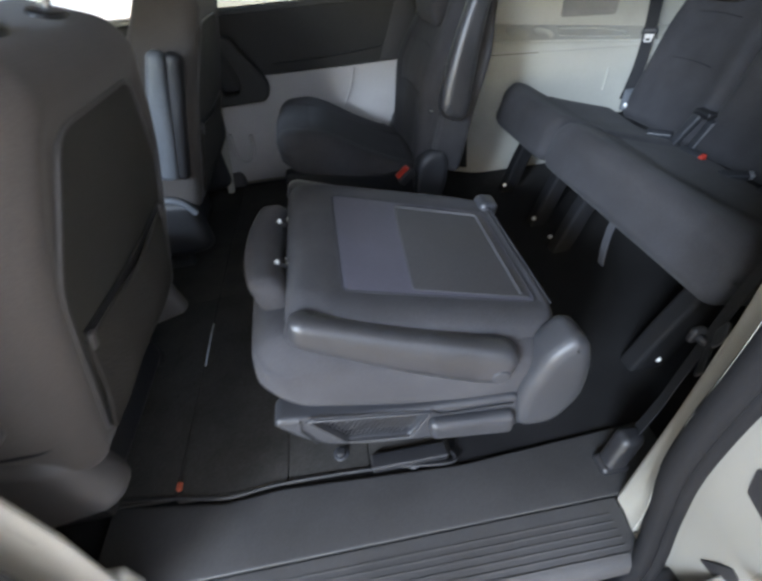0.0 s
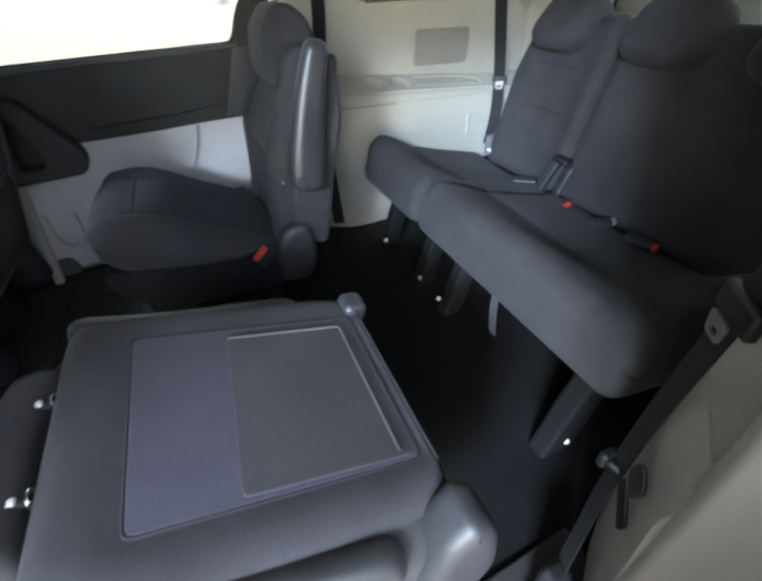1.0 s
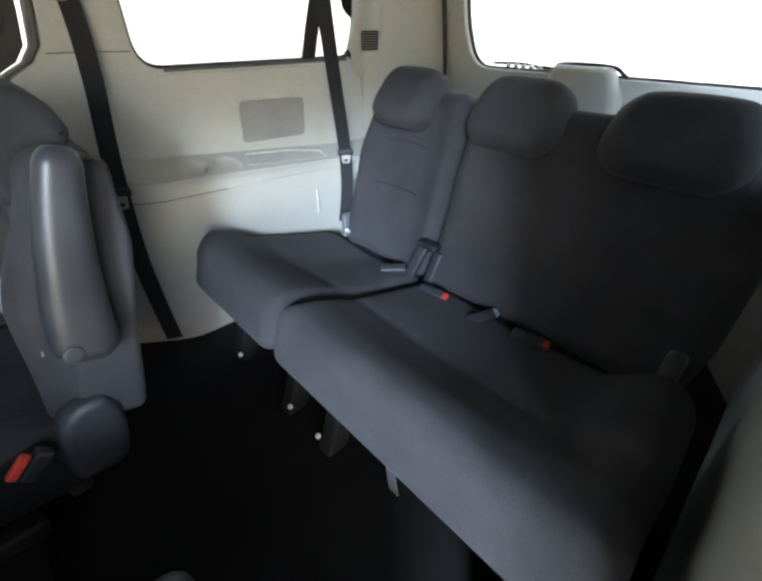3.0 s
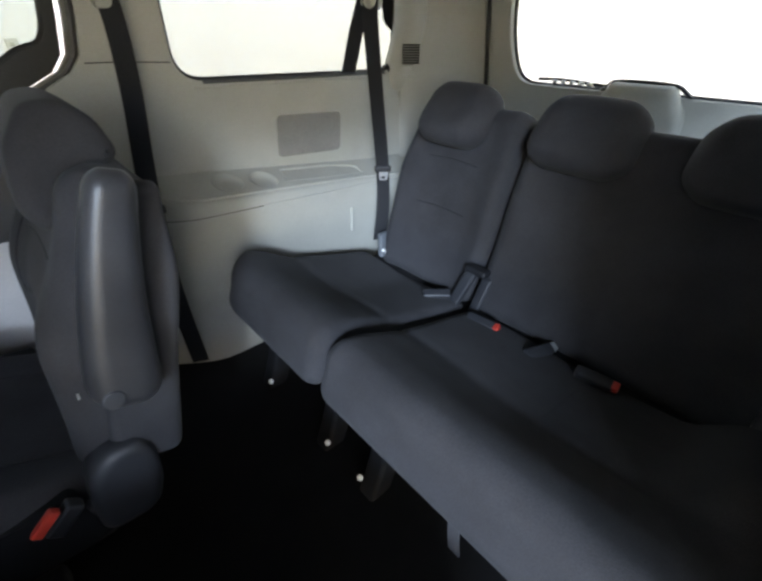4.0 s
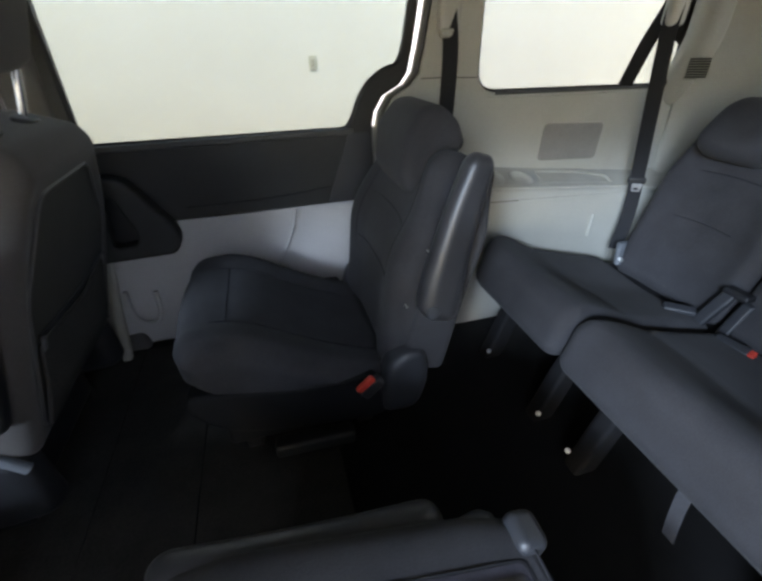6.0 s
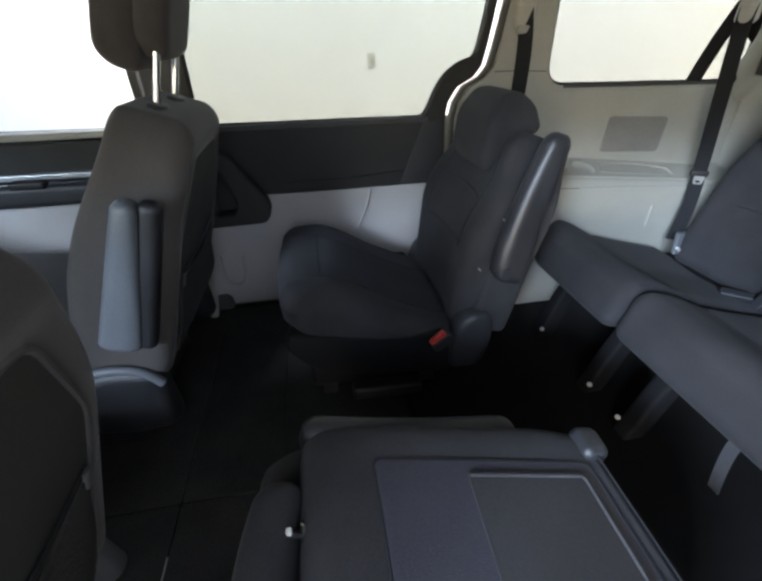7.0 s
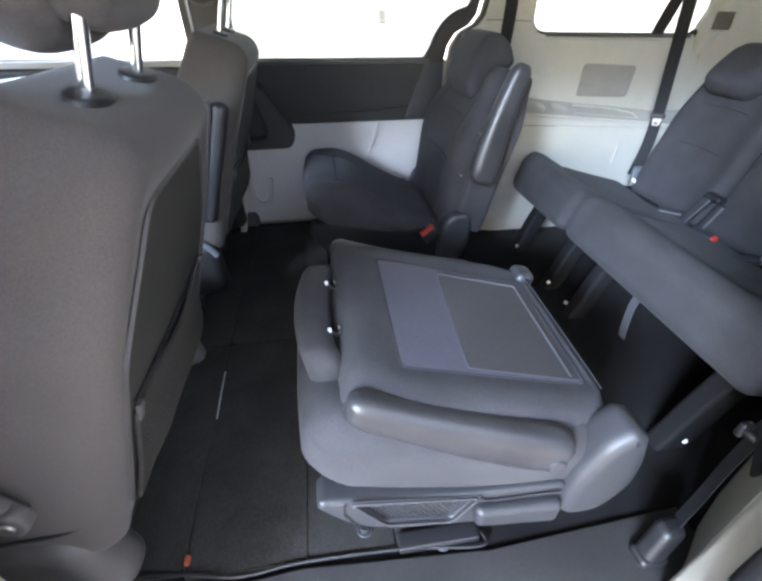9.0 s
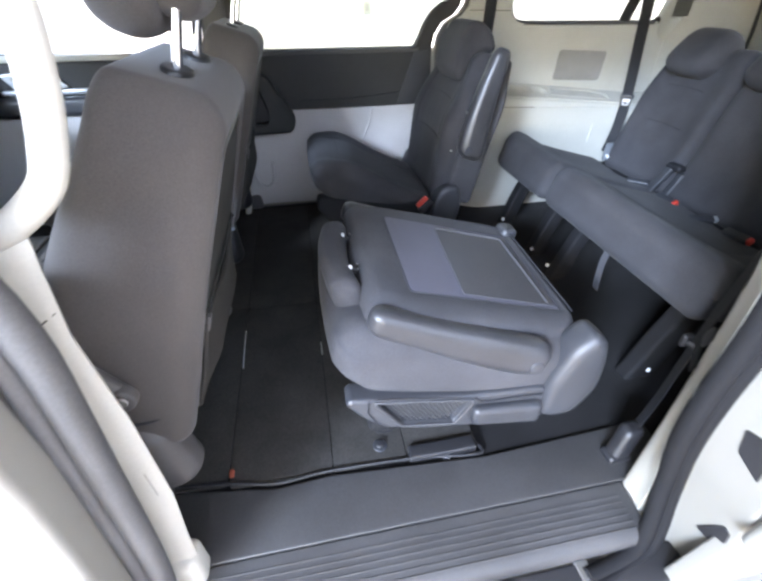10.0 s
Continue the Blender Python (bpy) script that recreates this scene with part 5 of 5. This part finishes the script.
    for s in (-1, 1):
        if with_arm:
            cov = part("recliner_cover", soft_box((-0.450, yc + s * 0.245, 0.185), (0.108, 0.040, 0.112), 0.038, 0.02, f=lambda p: Vector((p.x - 0.05 * p.z, p.y, p.z * (1 - 1.2 * abs(p.x))))), M_BLACK, root, "rounded black recliner cover")
            part("rim", tube(curve([(-0.552, yc + s * 0.268, 0.235), (-0.525, yc + s * 0.276, 0.280), (-0.455, yc + s * 0.280, 0.300), (-0.385, yc + s * 0.276, 0.282), (-0.352, yc + s * 0.268, 0.235)]), 0.012, 8), M_ARMGREY, cov, "light edge strip")
        else:
            cov = part("recliner_cover", soft_box((-0.452, yc + s * 0.240, 0.230), (0.105, 0.046 if s < 0 else 0.025, 0.112), 0.042 if s < 0 else 0.022, 0.02, f=lambda p: Vector((p.x - 0.15 * p.z, p.y, p.z * (1 - 2.7 * p.x)))), M_BROWN, root, "bulging plastic recliner cover")
            part("rim", tube(curve([(-0.52, yc + s * 0.272, 0.325), (-0.45, yc + s * 0.274, 0.340), (-0.38, yc + s * 0.268, 0.335), (-0.335, yc + s * 0.262, 0.345)]), 0.003, 6), M_SEAM, cov)
        part("rail", soft_box((-0.72, yc + s * 0.20, 0.018), (0.27, 0.02, 0.02), 0.008, 0.1), M_BLACK, root)
    if with_arm:
        def abend(p):
            t = (p.z + 0.172) / 0.344
            return Vector((p.x * (2.0 - 1.05 * t) - 0.010 * (1 - t), p.y, p.z))
        bm = soft_box((0.004, -0.297, 0.312), (0.022, 0.026, 0.172), 0.018, 0.02, f=abend)
        bm.transform(B)
        a = part("armrest", bm, M_ARMGREY, root, "light slate vinyl armrest folded up")
        bm = soft_box((0.042, -0.286, 0.315), (0.022, 0.022, 0.172), 0.018, 0.02)
        bm.transform(B)
        part("arm_shell", bm, M_BLACK, a)
    else:
        bm = soft_box((0, 0, 0.048), (0.017, 0.013, 0.062), 0.011, 0.02, f=lambda p: Vector((p.x * (1.0 - 2.0 * p.z), p.y, p.z)))
        bm.transform(pose(-0.380, yc - 0.288, 0.430, 0, -30, 0))
        lev = part("recline_lever", bm, M_BROWN, root, "grey side lever with a steel pivot")
        part("pivot", disc((-0.378, yc - 0.286, 0.430), (0, -1, 0), 0.022, 0.018), M_BROWN, lev)
        part("pivot_bolt", disc((-0.374, yc - 0.305, 0.433), (0, -1, 0), 0.009, 0.003), M_STEEL, lev)
    return root


front_seat(0.776, -1, "brown-grey cloth driver's seat with a mesh pocket on its back", False)
front_seat(1.664, 1, "brown-grey cloth passenger seat with its light armrest raised", True)


# ---- seat belts ----
def belt(points, across, label, buckle=None):
    root = thing("seat_belt", points[-1], label, "seat belt", group="seat belts")
    part("webbing", ribbon(curve(points, 5), across, 0.002), M_BELT, root)
    if buckle:
        p, w = Vector(buckle[0]), Vector(buckle[1])
        x = w.normalized()
        m = Matrix.Translation(p) @ Matrix((x, Vector((0, 0, 1)).cross(x), (0, 0, 1))).transposed().to_4x4()
        g = buckle[4] if len(buckle) > 4 else 1.0
        bm = soft_box((0, 0, 0.011 * (g - 1)), (0.028 * (0.7 + 0.3 * g), 0.007, 0.011 * g), 0.005, 0.02)
        bm.transform(m)
        t = part("tongue", bm, M_BLACK, root)
        k = buckle[3] if len(buckle) > 3 else 1.0
        bm = plate(rounded([(-0.013, -0.040 * k), (0.013, -0.040 * k), (0.018, -0.006), (-0.016, -0.006)], 0.005, 3), (0, 0.003, 0), [rounded([(-0.007, -0.034 * k), (0.007, -0.034 * k), (0.007, -0.024 * k), (-0.007, -0.024 * k)], 0.002, 2)], to=lambda a, b: (a, buckle[2] if len(buckle) > 2 else -0.006, b))
        bm.transform(m)
        part("latch_plate", bm, M_LATCH, t, "steel latch plate")
    return root


W3 = Vector((0.036, -0.026, 0))
belt([(1.405, 1.842, 1.05), (1.395, 1.835, 0.95), (1.415, 1.832, 0.75), (1.438, 1.828, 0.54), (1.42, 1.80, 0.40), (1.38, 1.775, 0.28)], W3, "black third-row belt hanging down the pillar", ((1.440, 1.826, 0.512), W3, -0.020, 0.85))
belt([(1.43, 1.88, 1.03), (1.42, 1.925, 0.92), (1.405, 1.955, 0.80)], W3, "black belt strap running from the guide to the window sill")
g = thing("belt_guide", (1.42, 1.86, 1.0), "cream plastic belt guide on the roof pillar", "belt guide", group="belt guides")
part("cover", soft_box((1.412, 1.848, 1.005), (0.032, 0.022, 0.045), 0.020, 0.015), M_CREAM, g)
belt([(0.778, 2.03, 1.04), (0.782, 2.005, 0.93), (0.765, 1.97, 0.78), (0.735, 1.93, 0.62), (0.715, 1.888, 0.50), (0.705, 1.885, 0.30), (0.715, 1.88, 0.03)], (0.042, -0.02, 0), "black second-row belt on the far pillar", ((0.718, 1.892, 0.53), (0.042, -0.02, 0), -0.016))
g = thing("belt_guide", (0.78, 1.95, 1.0), "cream plastic belt guide on the door pillar", "belt guide", group="belt guides")
part("cover", soft_box((0.785, 2.035, 1.045), (0.036, 0.02, 0.09), 0.018, 0.02), M_CREAM, g)
part("slot", soft_box((0.782, 2.018, 0.962), (0.028, 0.01, 0.012), 0.006, 0.02), M_GREY, g)
WN = Vector((0.021, 0.029, 0.0))
belt([(0.646, 0.449, 1.08), (0.684, 0.472, 0.85), (0.716, 0.498, 0.66), (0.718, 0.508, 0.56), (0.703, 0.513, 0.42), (0.690, 0.513, 0.24), (0.664, 0.500, 0.14), (0.614, 0.478, 0.07)], WN, "black belt hanging along the trim behind the open door", ((0.718, 0.504, 0.600), WN, 0.010, 0.80, 1.5))
bt = thing("belt_anchor", (0.59, 0.467, 0.0), "dark plastic belt anchor boot on the floor", "belt anchor")
part("boot", soft_box((0.600, 0.472, 0.045), (0.024, 0.020, 0.048), 0.014, 0.02, f=lambda p: Vector((p.x + 0.3 * p.z, p.y + 0.15 * p.z, p.z))), M_BLACK, bt)
part("foot", soft_box((0.588, 0.466, 0.006), (0.03, 0.022, 0.012), 0.010, 0.02), M_BLACK, bt)
for (x, y, z), hx2, hz2, r, m, ring in (((0.656, 0.474, 0.372), 0.019, 0.016, 0.014, M_PLASTIC, M_PLASTIC), ((0.655, 0.473, 0.315), 0.030, 0.0095, 0.005, M_BLACK, M_BLACK)):
    k = thing("trim_button", (x, y, z), "small dark fitting set in the pale side trim", "fitting", group="trim fittings")
    bm = plate(rounded([(-hx2, -hz2), (hx2, -hz2), (hx2, hz2), (-hx2, hz2)], r, 5), (0, 0.005, 0), to=lambda a, b: (a, -0.002, b), bevel=0.0015)
    bm.transform(pose(x, y, z, 14, -12, 42))
    part("cap", bm, m, k)
    bm = tube([(a, 0.001, b) for a, b in rounded([(-hx2, -hz2), (hx2, -hz2), (hx2, hz2), (-hx2, hz2)], r, 5)], 0.0025, 6, closed=True)
    bm.transform(pose(x, y, z, 14, -12, 42))
    part("ring", bm, ring, k)
kn = thing("cargo_hook", (0.70, 0.52, 0.302), "small dark plastic cargo hook on the side trim", "hook")
part("stem", disc((0.698, 0.505, 0.302), (-0.25, 0.95, 0.1), 0.008, 0.024, 12), M_BLACK, kn)
part("hook_end", soft_box((0.694, 0.532, 0.304), (0.013, 0.007, 0.016), 0.006, 0.008), M_BLACK, kn)
